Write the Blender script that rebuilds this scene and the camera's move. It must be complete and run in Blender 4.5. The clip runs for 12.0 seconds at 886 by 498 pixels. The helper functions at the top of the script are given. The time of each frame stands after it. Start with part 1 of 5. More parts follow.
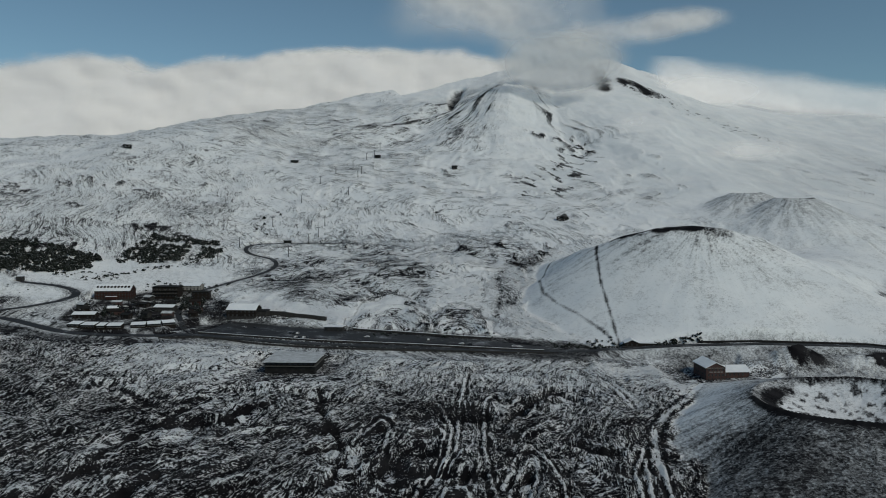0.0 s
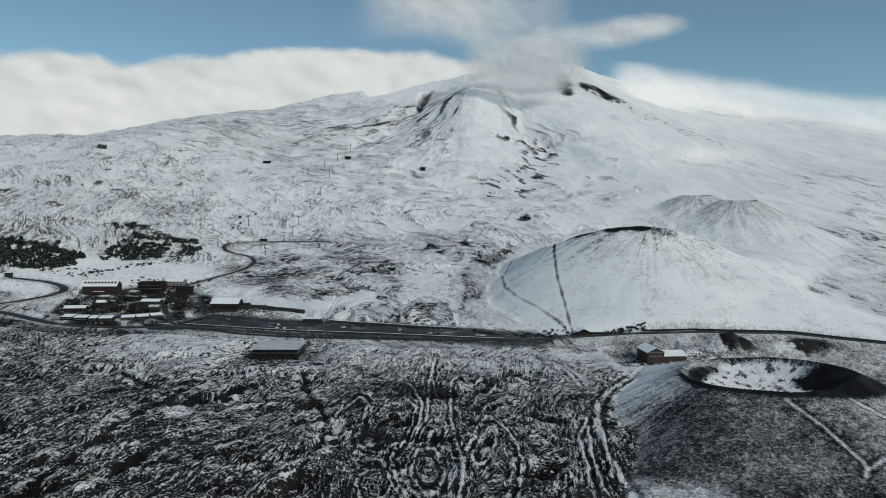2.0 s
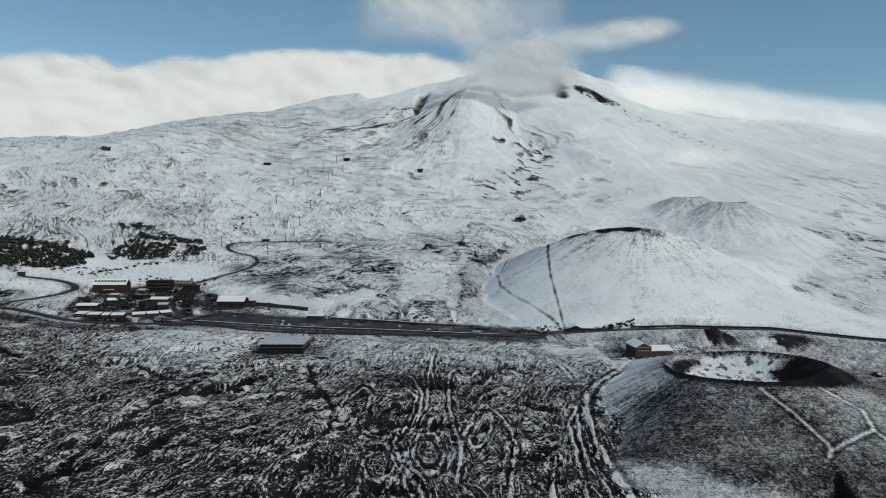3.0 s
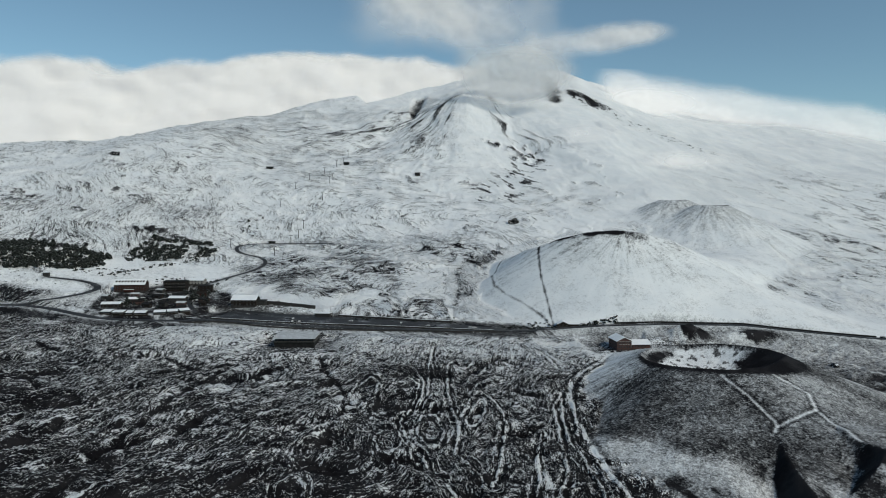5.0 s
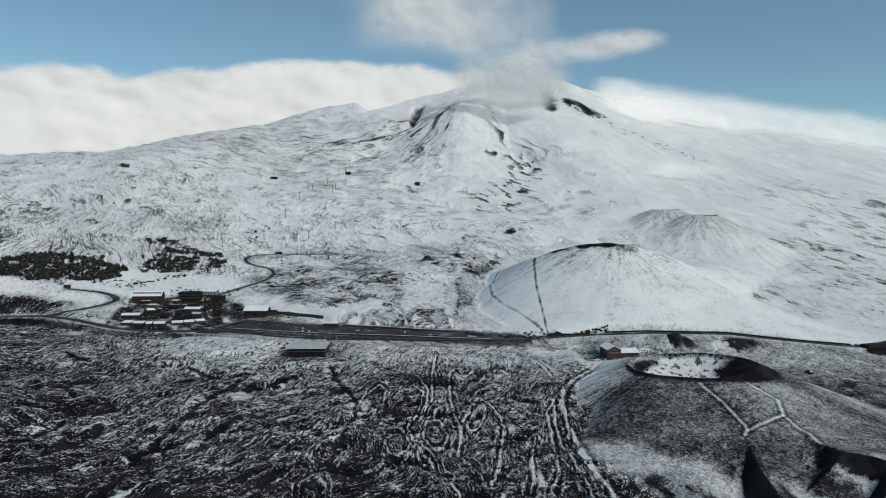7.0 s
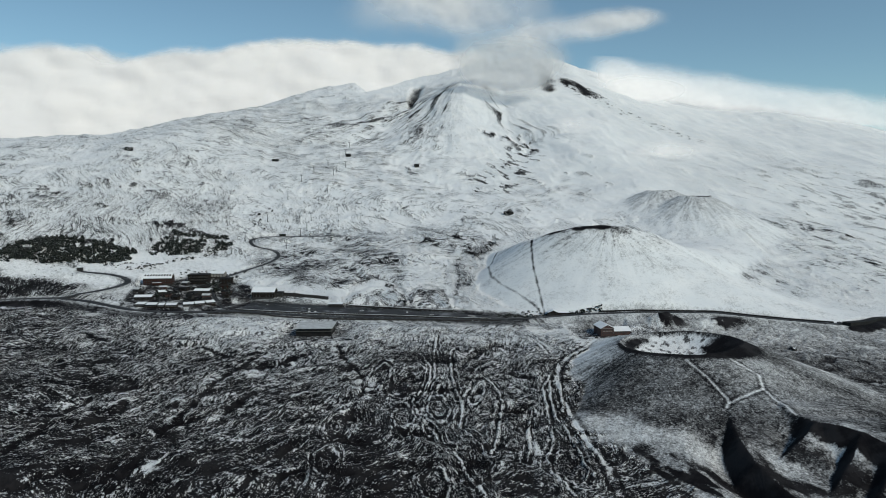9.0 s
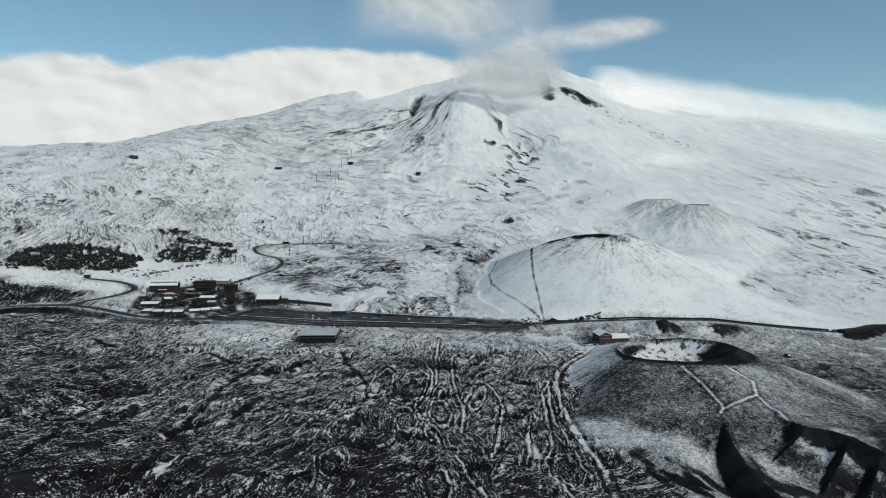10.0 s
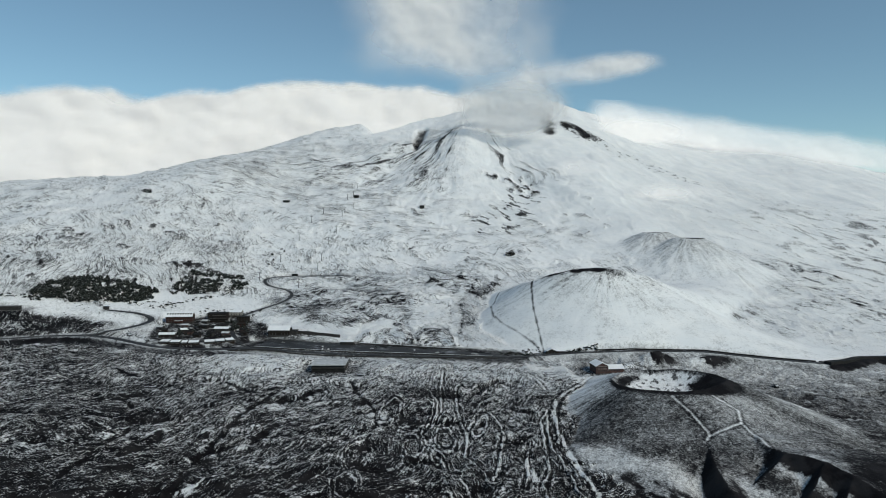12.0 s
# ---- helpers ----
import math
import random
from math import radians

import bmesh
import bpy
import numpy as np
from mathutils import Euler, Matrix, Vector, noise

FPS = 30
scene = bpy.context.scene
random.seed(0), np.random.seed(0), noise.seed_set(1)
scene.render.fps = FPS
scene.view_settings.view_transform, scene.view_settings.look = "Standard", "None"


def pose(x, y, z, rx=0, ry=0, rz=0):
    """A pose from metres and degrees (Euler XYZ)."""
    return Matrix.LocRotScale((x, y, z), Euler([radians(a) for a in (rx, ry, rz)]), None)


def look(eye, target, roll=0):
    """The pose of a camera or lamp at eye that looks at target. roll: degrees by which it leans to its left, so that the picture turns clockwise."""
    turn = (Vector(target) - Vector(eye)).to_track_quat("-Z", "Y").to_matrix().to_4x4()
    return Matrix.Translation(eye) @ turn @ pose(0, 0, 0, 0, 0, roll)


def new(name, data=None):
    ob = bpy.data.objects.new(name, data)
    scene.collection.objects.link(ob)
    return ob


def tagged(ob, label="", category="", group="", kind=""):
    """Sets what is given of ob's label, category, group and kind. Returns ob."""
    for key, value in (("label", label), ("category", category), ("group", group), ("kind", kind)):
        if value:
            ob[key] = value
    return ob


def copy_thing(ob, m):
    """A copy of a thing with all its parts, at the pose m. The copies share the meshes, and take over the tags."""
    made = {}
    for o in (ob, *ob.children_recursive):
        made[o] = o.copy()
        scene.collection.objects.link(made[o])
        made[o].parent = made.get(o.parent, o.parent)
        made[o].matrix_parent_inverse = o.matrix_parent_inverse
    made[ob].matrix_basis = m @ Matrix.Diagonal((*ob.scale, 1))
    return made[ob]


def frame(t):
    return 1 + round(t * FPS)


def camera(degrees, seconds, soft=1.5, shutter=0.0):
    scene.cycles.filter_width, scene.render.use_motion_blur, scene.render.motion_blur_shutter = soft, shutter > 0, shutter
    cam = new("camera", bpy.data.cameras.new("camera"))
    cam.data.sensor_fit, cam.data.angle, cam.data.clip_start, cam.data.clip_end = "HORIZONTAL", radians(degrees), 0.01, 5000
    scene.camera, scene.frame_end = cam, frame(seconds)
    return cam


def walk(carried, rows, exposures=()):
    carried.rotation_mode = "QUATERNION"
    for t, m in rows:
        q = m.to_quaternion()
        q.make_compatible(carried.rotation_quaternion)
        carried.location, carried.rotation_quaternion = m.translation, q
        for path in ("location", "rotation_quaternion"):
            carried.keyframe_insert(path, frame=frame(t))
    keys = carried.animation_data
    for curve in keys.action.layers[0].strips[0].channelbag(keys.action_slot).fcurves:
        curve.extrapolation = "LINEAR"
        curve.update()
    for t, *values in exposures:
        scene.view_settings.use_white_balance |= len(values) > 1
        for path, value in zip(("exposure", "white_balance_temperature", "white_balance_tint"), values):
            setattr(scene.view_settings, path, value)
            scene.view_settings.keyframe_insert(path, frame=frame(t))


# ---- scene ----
import functools

cam = camera(65.5, 12.0, soft=1.0)
# seconds, x, y, z, yaw, pitch, roll
PATH = [
    (0, 0.00, 0.00, 100.00, 0.000, -3.000, 0.000),
    (0.5, -0.33, -12.98, 100.12, -0.466, -3.013, 0.041),
    (1, -0.91, -26.70, 101.26, -1.645, -3.080, 0.090),
    (1.5, -1.75, -40.25, 101.34, -2.433, -3.089, 0.186),
    (2, -2.82, -53.90, 101.88, -2.731, -3.085, 0.206),
    (2.5, -4.41, -68.18, 102.19, -2.938, -3.037, 0.282),
    (3, -5.94, -81.92, 102.87, -3.052, -3.046, 0.255),
    (5, -11.94, -136.40, 109.03, -3.462, -3.102, 0.241),
    (5.5, -13.61, -147.67, 113.30, -3.736, -3.110, 0.250),
    (6, -14.88, -158.32, 117.72, -3.732, -3.049, 0.262),
    (6.5, -16.56, -168.89, 122.33, -3.729, -2.957, 0.206),
    (8.3, -22.03, -202.80, 129.60, -3.430, -4.435, -0.056),
    (8.5, -22.65, -204.70, 131.00, -3.621, -5.455, -0.017),
    (9, -23.27, -208.51, 132.17, -3.838, -4.800, -0.081),
    (9.5, -24.14, -214.43, 133.14, -3.810, -4.253, -0.007),
    (10, -25.08, -222.66, 135.24, -3.779, -4.256, 0.006),
    (10.5, -25.84, -231.29, 137.81, -3.727, -4.232, 0.053),
    (11, -27.78, -241.90, 140.43, -3.707, -4.230, 0.046),
    (11.5, -29.18, -251.52, 143.38, -3.688, -3.251, 0.089),
    (12, -30.31, -262.76, 145.16, -3.617, -1.910, 0.124),
]
walk(cam, [(t, pose(x, y, z, 90 + pitch, 0, yaw) @ pose(0, 0, 0, 0, 0, roll)) for t, x, y, z, yaw, pitch, roll in PATH],
     exposures=[(0.0, -0.42, 6700, 5), (0.5, -0.19, 6700, 5), (1.0, -0.09, 6700, 5), (2.0, 0.0, 6700, 5), (5.0, 0.07, 6700, 5), (6.5, 0.11, 6700, 5), (8.5, 0.06, 6700, 5), (9.0, 0.13, 6700, 5), (11.0, 0.18, 6700, 5), (12.0, 0.16, 6700, 5)])

# ---------------------------------------------------------------- light
SUN_DIR = Vector((0.54, -0.55, 0.64)).normalized()      # towards the sun
sun_data = bpy.data.lights.new("sun", "SUN")
sun_data.energy, sun_data.angle, sun_data.color = 1.85, radians(8), (1.0, 0.93, 0.82)
sun = new("sun", sun_data)
sun.matrix_world = look((0, 0, 0), -SUN_DIR)

world = bpy.data.worlds.new("world")
scene.world = world
world.use_nodes = True
wn = world.node_tree.nodes
wl = world.node_tree.links
sky = wn.new("ShaderNodeTexSky")
sky.sky_type, sky.sun_disc = "NISHITA", False
sky.sun_elevation = math.asin(SUN_DIR.z)
sky.sun_rotation = math.atan2(SUN_DIR.x, SUN_DIR.y)
sky.altitude, sky.dust_density, sky.ozone_density = 1900, 0.4, 0.6
# thin high cloud whitens the blue
haze = wn.new("ShaderNodeMix")
haze.data_type = "RGBA"
haze.inputs["Factor"].default_value = 0.06
haze.inputs["B"].default_value = (5.2, 6.0, 6.6, 1)
air = wn.new("ShaderNodeMix")
air.data_type, air.blend_type = "RGBA", "MULTIPLY"
air.inputs["Factor"].default_value = 1.0
air.inputs["B"].default_value = (0.80, 1.0, 0.99, 1)
wl.new(sky.outputs[0], air.inputs["A"])
wl.new(air.outputs["Result"], haze.inputs["A"])
wl.new(haze.outputs["Result"], wn["Background"].inputs[0])
wn["Background"].inputs[1].default_value = 0.09

# ---------------------------------------------------------------- materials
class Nodes:
    """A small builder for node materials."""

    def __init__(self, name):
        self.mat = bpy.data.materials.new(name)
        self.mat.use_nodes = True
        self.tree = self.mat.node_tree
        self.bsdf = self.tree.nodes["Principled BSDF"]
        self.bsdf.inputs["Roughness"].default_value = 0.9
        self.bsdf.inputs["Specular IOR Level"].default_value = 0.2
        self.pos = self.tree.nodes.new("ShaderNodeNewGeometry").outputs["Position"]

    def put(self, socket, value):
        if isinstance(value, bpy.types.NodeSocket):
            self.tree.links.new(value, socket)
        elif isinstance(value, (tuple, list)):
            socket.default_value = (*value, 1.0) if len(value) == 3 and len(socket.default_value) == 4 else value
        else:
            socket.default_value = value

    def math(self, op, a, b=0.0, clamp=False):
        n = self.tree.nodes.new("ShaderNodeMath")
        n.operation, n.use_clamp = op, clamp
        self.put(n.inputs[0], a)
        self.put(n.inputs[1], b)
        return n.outputs[0]

    def noise(self, scale, detail=4.0, rough=0.6, coords=None, distort=0.0):
        n = self.tree.nodes.new("ShaderNodeTexNoise")
        n.inputs["Scale"].default_value, n.inputs["Detail"].default_value = scale, detail
        n.inputs["Roughness"].default_value, n.inputs["Distortion"].default_value = rough, distort
        self.tree.links.new(coords or self.pos, n.inputs["Vector"])
        return n.outputs["Fac"]

    def stretch(self, sx, sy, sz, turn=0.0):
        n = self.tree.nodes.new("ShaderNodeMapping")
        n.inputs["Scale"].default_value = (sx, sy, sz)
        n.inputs["Rotation"].default_value = (0, 0, radians(turn))
        self.tree.links.new(self.pos, n.inputs["Vector"])
        return n.outputs[0]

    def attribute(self, name):
        n = self.tree.nodes.new("ShaderNodeAttribute")
        n.attribute_name = name
        return n.outputs["Fac"]

    def step(self, x, lo, hi, smooth=True):
        n = self.tree.nodes.new("ShaderNodeMapRange")
        n.interpolation_type = "SMOOTHSTEP" if smooth else "LINEAR"
        self.put(n.inputs["Value"], x)
        n.inputs["From Min"].default_value, n.inputs["From Max"].default_value = lo, hi
        return n.outputs["Result"]

    def mix(self, fac, a, b):
        n = self.tree.nodes.new("ShaderNodeMix")
        n.data_type = "RGBA"
        self.put(n.inputs["Factor"], fac)
        self.put(n.inputs["A"], a)
        self.put(n.inputs["B"], b)
        return n.outputs["Result"]

    def bump(self, height, distance, strength=1.0):
        n = self.tree.nodes.new("ShaderNodeBump")
        n.inputs["Distance"].default_value, n.inputs["Strength"].default_value = distance, strength
        self.put(n.inputs["Height"], height)
        self.tree.links.new(n.outputs[0], self.bsdf.inputs["Normal"])

    def color(self, c):
        self.put(self.bsdf.inputs["Base Color"], c)
        return self


def plain(name, base, other=None, scale=0.6, rough=0.85, metal=0.0):
    """A surface of two close tones, mottled at two scales."""
    m = Nodes(name)
    other = other or tuple(0.7 * c for c in base)
    n = m.math("ADD", m.math("MULTIPLY", m.noise(scale, 3), 0.6), m.math("MULTIPLY", m.noise(scale * 7, 3), 0.4))
    m.color(m.mix(m.step(n, 0.35, 0.65), base, other))
    m.bsdf.inputs["Roughness"].default_value = rough
    m.bsdf.inputs["Metallic"].default_value = metal
    m.bump(n, 0.05, 0.4)
    return m.mat


def cloud_material(name, scale, thick, glow, bright=0.92, torn=2.3, detail=8, warm=1.0):
    """Soft cloud: noise thins it out, and "veil" says where it hangs. Its own glow stands in for sunlight."""
    m = Nodes(name)
    m.tree.nodes.remove(m.bsdf)
    n = m.noise(scale, detail, 0.5, m.stretch(1, 1, 1.2), distort=0.3)
    a = m.step(m.math("ADD", m.attribute("veil"), m.math("MULTIPLY", m.math("SUBTRACT", n, 0.5), torn)), 0.1, 1.35)
    a = m.math("MULTIPLY", m.math("MULTIPLY", a, m.step(m.attribute("veil"), 0.0, 0.35)), thick)
    tone = m.mix(m.step(n, 0.35, 0.65), (bright * 0.9, bright * 0.92, bright * 0.95), (bright, bright, bright))
    front, back, lit, gap, add, body, over = [m.tree.nodes.new("ShaderNode" + k) for k in
        ("BsdfDiffuse", "BsdfTranslucent", "Emission", "BsdfTransparent", "AddShader", "MixShader", "MixShader")]
    m.put(front.inputs[0], tone)
    m.put(back.inputs[0], tone)
    lit.inputs["Color"].default_value, lit.inputs["Strength"].default_value = (1.0 * warm, 0.972, 0.968, 1), glow
    body.inputs[0].default_value = 0.45
    link = m.tree.links.new
    link(front.outputs[0], body.inputs[1])
    link(back.outputs[0], body.inputs[2])
    link(body.outputs[0], add.inputs[0])
    link(lit.outputs[0], add.inputs[1])
    link(a, over.inputs[0])
    link(gap.outputs[0], over.inputs[1])
    link(add.outputs[0], over.inputs[2])
    link(over.outputs[0], m.tree.nodes["Material Output"].inputs["Surface"])
    return m.mat


def glass_material():
    m = Nodes("window_glass")
    m.color((0.03, 0.035, 0.04))
    m.bsdf.inputs["Roughness"].default_value, m.bsdf.inputs["Specular IOR Level"].default_value = 0.08, 0.6
    return m.mat


def snowy_rock_material():
    """Black rock with snow lying on what faces up."""
    m = Nodes("snowy_basalt")
    part_z = m.tree.nodes.new("ShaderNodeSeparateXYZ")
    m.tree.links.new(m.tree.nodes.new("ShaderNodeNewGeometry").outputs["Normal"], part_z.inputs[0])
    n = m.noise(0.5, 5, 0.7)
    lies = m.step(m.math("ADD", part_z.outputs["Z"], m.math("MULTIPLY", m.math("SUBTRACT", n, 0.5), 2.6)), 0.75, 1.0)
    rock = m.mix(m.step(m.noise(1.5, 3), 0.4, 0.6), (0.012, 0.012, 0.012), (0.03, 0.029, 0.028))
    m.color(m.mix(lies, rock, (0.8, 0.82, 0.84)))
    m.bump(n, 0.6, 1.0)
    return m.mat


def needle_material():
    """Dark conifer needles with a dusting of snow on what faces up."""
    m = Nodes("dark_needles")
    up = m.tree.nodes.new("ShaderNodeSeparateXYZ")
    m.tree.links.new(m.tree.nodes.new("ShaderNodeNewGeometry").outputs["Normal"], up.inputs[0])
    n = m.noise(0.9, 4, 0.65)
    green = m.mix(m.step(m.noise(0.4, 3), 0.35, 0.65), (0.018, 0.023, 0.018), (0.007, 0.009, 0.008))
    lies = m.step(m.math("ADD", m.math("MULTIPLY", up.outputs["Z"], 0.35), n), 0.78, 0.95)
    m.color(m.mix(m.math("MULTIPLY", lies, 0.6), green, (0.6, 0.62, 0.64)))
    m.bump(n, 0.3, 0.6)
    return m.mat


def asphalt_material():
    """Wet dark asphalt with thin trodden snow."""
    m = Nodes("asphalt")
    n = m.math("ADD", m.math("MULTIPLY", m.noise(0.05, 5, 0.65), 0.6), m.math("MULTIPLY", m.noise(0.7, 4, 0.7), 0.4))
    grit = m.mix(m.noise(2.5, 3), (0.018, 0.019, 0.021), (0.042, 0.043, 0.046))
    m.color(m.mix(m.step(n, 0.53, 0.72), grit, (0.45, 0.47, 0.50)))
    m.bsdf.inputs["Roughness"].default_value = 0.7
    m.bump(n, 0.06, 0.5)
    return m.mat


SNOW = plain("settled_snow", (0.88, 0.89, 0.90), (0.78, 0.80, 0.83), 0.15, 0.8)
RED_PLASTER = plain("red_plaster", (0.050, 0.021, 0.017), (0.030, 0.014, 0.012), 0.25)
PINK_PLASTER = plain("faded_red_plaster", (0.095, 0.055, 0.050), (0.060, 0.038, 0.036), 0.25)
DARK_TIMBER = plain("dark_timber", (0.022, 0.016, 0.013), (0.012, 0.009, 0.008), 0.5)
GREY_STONE = plain("dark_basalt_masonry", (0.05, 0.047, 0.045), (0.022, 0.021, 0.021), 0.5)
PALE_PLASTER = plain("pale_plaster", (0.34, 0.32, 0.30), (0.22, 0.21, 0.20), 0.3)
CONCRETE = plain("stained_concrete", (0.10, 0.10, 0.095), (0.055, 0.055, 0.053), 0.3)
STEEL = plain("galvanised_steel", (0.10, 0.105, 0.11), (0.06, 0.062, 0.065), 0.8, 0.5, 0.6)
BASALT = plain("black_basalt", (0.022, 0.021, 0.021), (0.010, 0.010, 0.010), 0.25)
SNOWY_ROCK = snowy_rock_material()
NEEDLES = needle_material()
BARK = plain("bark", (0.05, 0.038, 0.03), None, 1.5)
RUBBER = plain("rubber", (0.02, 0.02, 0.02), None, 3)
THIN_SNOW = plain("thin_wet_snow", (0.60, 0.62, 0.64), (0.36, 0.37, 0.38), 0.25)
GLASS = glass_material()
ASPHALT = asphalt_material()
WHITE_PAINT = plain("white_car_paint", (0.7, 0.7, 0.7), (0.62, 0.62, 0.62), 0.5, 0.3)
DARK_PAINT = plain("dark_car_paint", (0.03, 0.035, 0.045), None, 0.5, 0.3)
RED_PAINT = plain("red_car_paint", (0.25, 0.02, 0.02), None, 0.5, 0.3)


def ground_material():
    """Black volcanic rock and ash under a thin, broken cover of snow. On the ground, "bare_shade" says how much rock
    and painted shade shows, "lava" how blocky it is, "flow" which way its ridges run, and "lines" how far they stand
    through the snow."""
    m = Nodes("snow_on_lava")
    bare_shade, lava, wrinkled, flow = m.attribute("bare_shade"), m.attribute("lava"), m.attribute("lines"), m.attribute("flow")
    split, run = m.tree.nodes.new("ShaderNodeSeparateXYZ"), m.tree.nodes.new("ShaderNodeCombineXYZ")
    m.tree.links.new(m.pos, split.inputs[0])
    m.put(run.inputs[0], flow)
    m.put(run.inputs[1], m.math("MULTIPLY", split.outputs["Y"], 0.16))
    m.put(run.inputs[2], m.math("MULTIPLY", split.outputs["X"], 0.10))
    fine = m.noise(0.75, 3, 0.62, distort=0.5)
    mid = m.noise(0.20, 6, 0.66, distort=0.8)
    ridges = m.noise(0.30, 6, 0.68, run.outputs[0], distort=0.6)
    threads = m.noise(1.1, 4, 0.65, run.outputs[0], distort=0.9)
    # sharp rock and snow of the lava field
    n = m.math("ADD", m.math("MULTIPLY", fine, 0.30), m.math("ADD", m.math("MULTIPLY", mid, 0.10), m.math("ADD", m.math("MULTIPLY", ridges, 0.24), m.math("MULTIPLY", threads, 0.36))))
    # thin dark creases where rock edges stand through the snow
    crease = 0.0
    for scale, wide in ((0.050, 0.030), (0.11, 0.034), (0.022, 0.012)):
        c = m.noise(scale, 4, 0.55, run.outputs[0], distort=0.9)
        c = m.math("SUBTRACT", 1.0, m.step(m.math("ABSOLUTE", m.math("SUBTRACT", c, 0.5)), 0.0, wide))
        crease = m.math("MAXIMUM", crease, c)
    crease = m.math("MULTIPLY", m.math("MULTIPLY", crease, wrinkled), m.math("MULTIPLY", m.step(m.noise(0.03, 5, 0.68), 0.36, 0.56), m.step(m.noise(0.0075, 4, 0.6), 0.30, 0.54)))
    value = m.math("ADD", m.math("MULTIPLY", m.math("SUBTRACT", n, 0.5), 5.2), m.math("ADD", bare_shade, m.math("MULTIPLY", crease, 0.66)))
    grain = m.math("ADD", m.math("MULTIPLY", fine, 0.5), m.math("MULTIPLY", mid, 0.5))
    soft = m.math("ADD", m.math("MULTIPLY", m.math("SUBTRACT", grain, 0.5), 1.8), m.math("ADD", bare_shade, m.math("MULTIPLY", crease, 0.62)))
    # blocky lava breaks the snow sharply, ash shows through it softly
    blocky = m.step(lava, 0.1, 0.5)
    rock = m.math("ADD", m.math("MULTIPLY", m.step(value, 0.34, 0.66), blocky), m.math("MULTIPLY", m.step(soft, 0.16, 0.98), m.math("SUBTRACT", 1.0, blocky)))
    rock = m.math("MAXIMUM", rock, m.math("MULTIPLY", m.step(crease, 0.36, 0.8), 0.52))
    ash = m.mix(m.step(m.noise(0.05, 4), 0.4, 0.65), (0.009, 0.0085, 0.010), (0.025, 0.024, 0.026))
    snow = m.mix(m.step(m.noise(0.02, 5), 0.35, 0.7), (0.79, 0.81, 0.83), (0.87, 0.875, 0.88))
    m.color(m.mix(rock, snow, ash))
    m.bsdf.inputs["Roughness"].default_value = 0.95
    m.bsdf.inputs["Specular IOR Level"].default_value = 0.06
    rough = m.math("MULTIPLY", m.math("ADD", m.math("MULTIPLY", fine, 0.35), m.math("ADD", m.math("MULTIPLY", mid, 0.5), ridges)), m.math("ADD", lava, 0.05))
    m.bump(m.math("ADD", rough, m.math("MULTIPLY", crease, 0.2)), 3.0, 1.0)
    return m.mat


# ---------------------------------------------------------------- relief
def lattice(ix, iy, seed):
    """Repeatable angles for whole-numbered places."""
    h = (ix.astype(np.int64) * 374761393 + iy.astype(np.int64) * 668265263 + seed * 974634777) & 0xFFFFFFFF
    h = ((h ^ (h >> 13)) * 1274126177) & 0xFFFFFFFF
    return ((h ^ (h >> 16)) & 0xFFFF) * (2 * np.pi / 65536)


def perlin(x, y, seed=0):
    """Gradient noise, about -0.7 to 0.7."""
    x0, y0 = np.floor(x), np.floor(y)
    fx, fy = x - x0, y - y0
    u, v = fx * fx * fx * (fx * (fx * 6 - 15) + 10), fy * fy * fy * (fy * (fy * 6 - 15) + 10)

    def corner(i, j):
        a = lattice(x0 + i, y0 + j, seed)
        return np.cos(a) * (fx - i) + np.sin(a) * (fy - j)

    low = corner(0, 0) * (1 - u) + corner(1, 0) * u
    return low * (1 - v) + (corner(0, 1) * (1 - u) + corner(1, 1) * u) * v


def fbm(x, y, size, octaves, seed=0, gain=0.5):
    total, amp, f = 0.0, 1.0, 1.0 / size
    for k in range(octaves):
        total = total + amp * perlin(x * f, y * f, seed + 17 * k)
        amp, f = amp * gain, f * 2.03
    return total


def ridged(x, y, size, octaves, seed=0, gain=0.5):
    total, amp, f = 0.0, 1.0, 1.0 / size
    for k in range(octaves):
        total = total + amp * (0.45 - 2 * np.abs(perlin(x * f, y * f, seed + 31 * k)))
        amp, f = amp * gain, f * 2.07
    return total


def smooth(x, lo, hi):
    t = np.clip((x - lo) / (hi - lo), 0, 1)
    return t * t * (3 - 2 * t)


def knots(x, xs, vs):
    """A smooth curve through a few knots."""
    xs, vs = np.array(xs, float), np.array(vs, float)
    d = np.gradient(vs, xs)
    k = np.clip(np.searchsorted(xs, x) - 1, 0, len(xs) - 2)
    h = xs[k + 1] - xs[k]
    t = np.clip((x - xs[k]) / h, 0, 1)
    return ((1 + 2 * t) * (1 - t) ** 2 * vs[k] + t * (1 - t) ** 2 * h * d[k]
            + t * t * (3 - 2 * t) * vs[k + 1] + t * t * (t - 1) * h * d[k + 1])


def swell(a, b, k):
    """A rounded maximum."""
    h = np.clip(0.5 + 0.5 * (a - b) / k, 0, 1)
    return b + (a - b) * h + k * h * (1 - h)


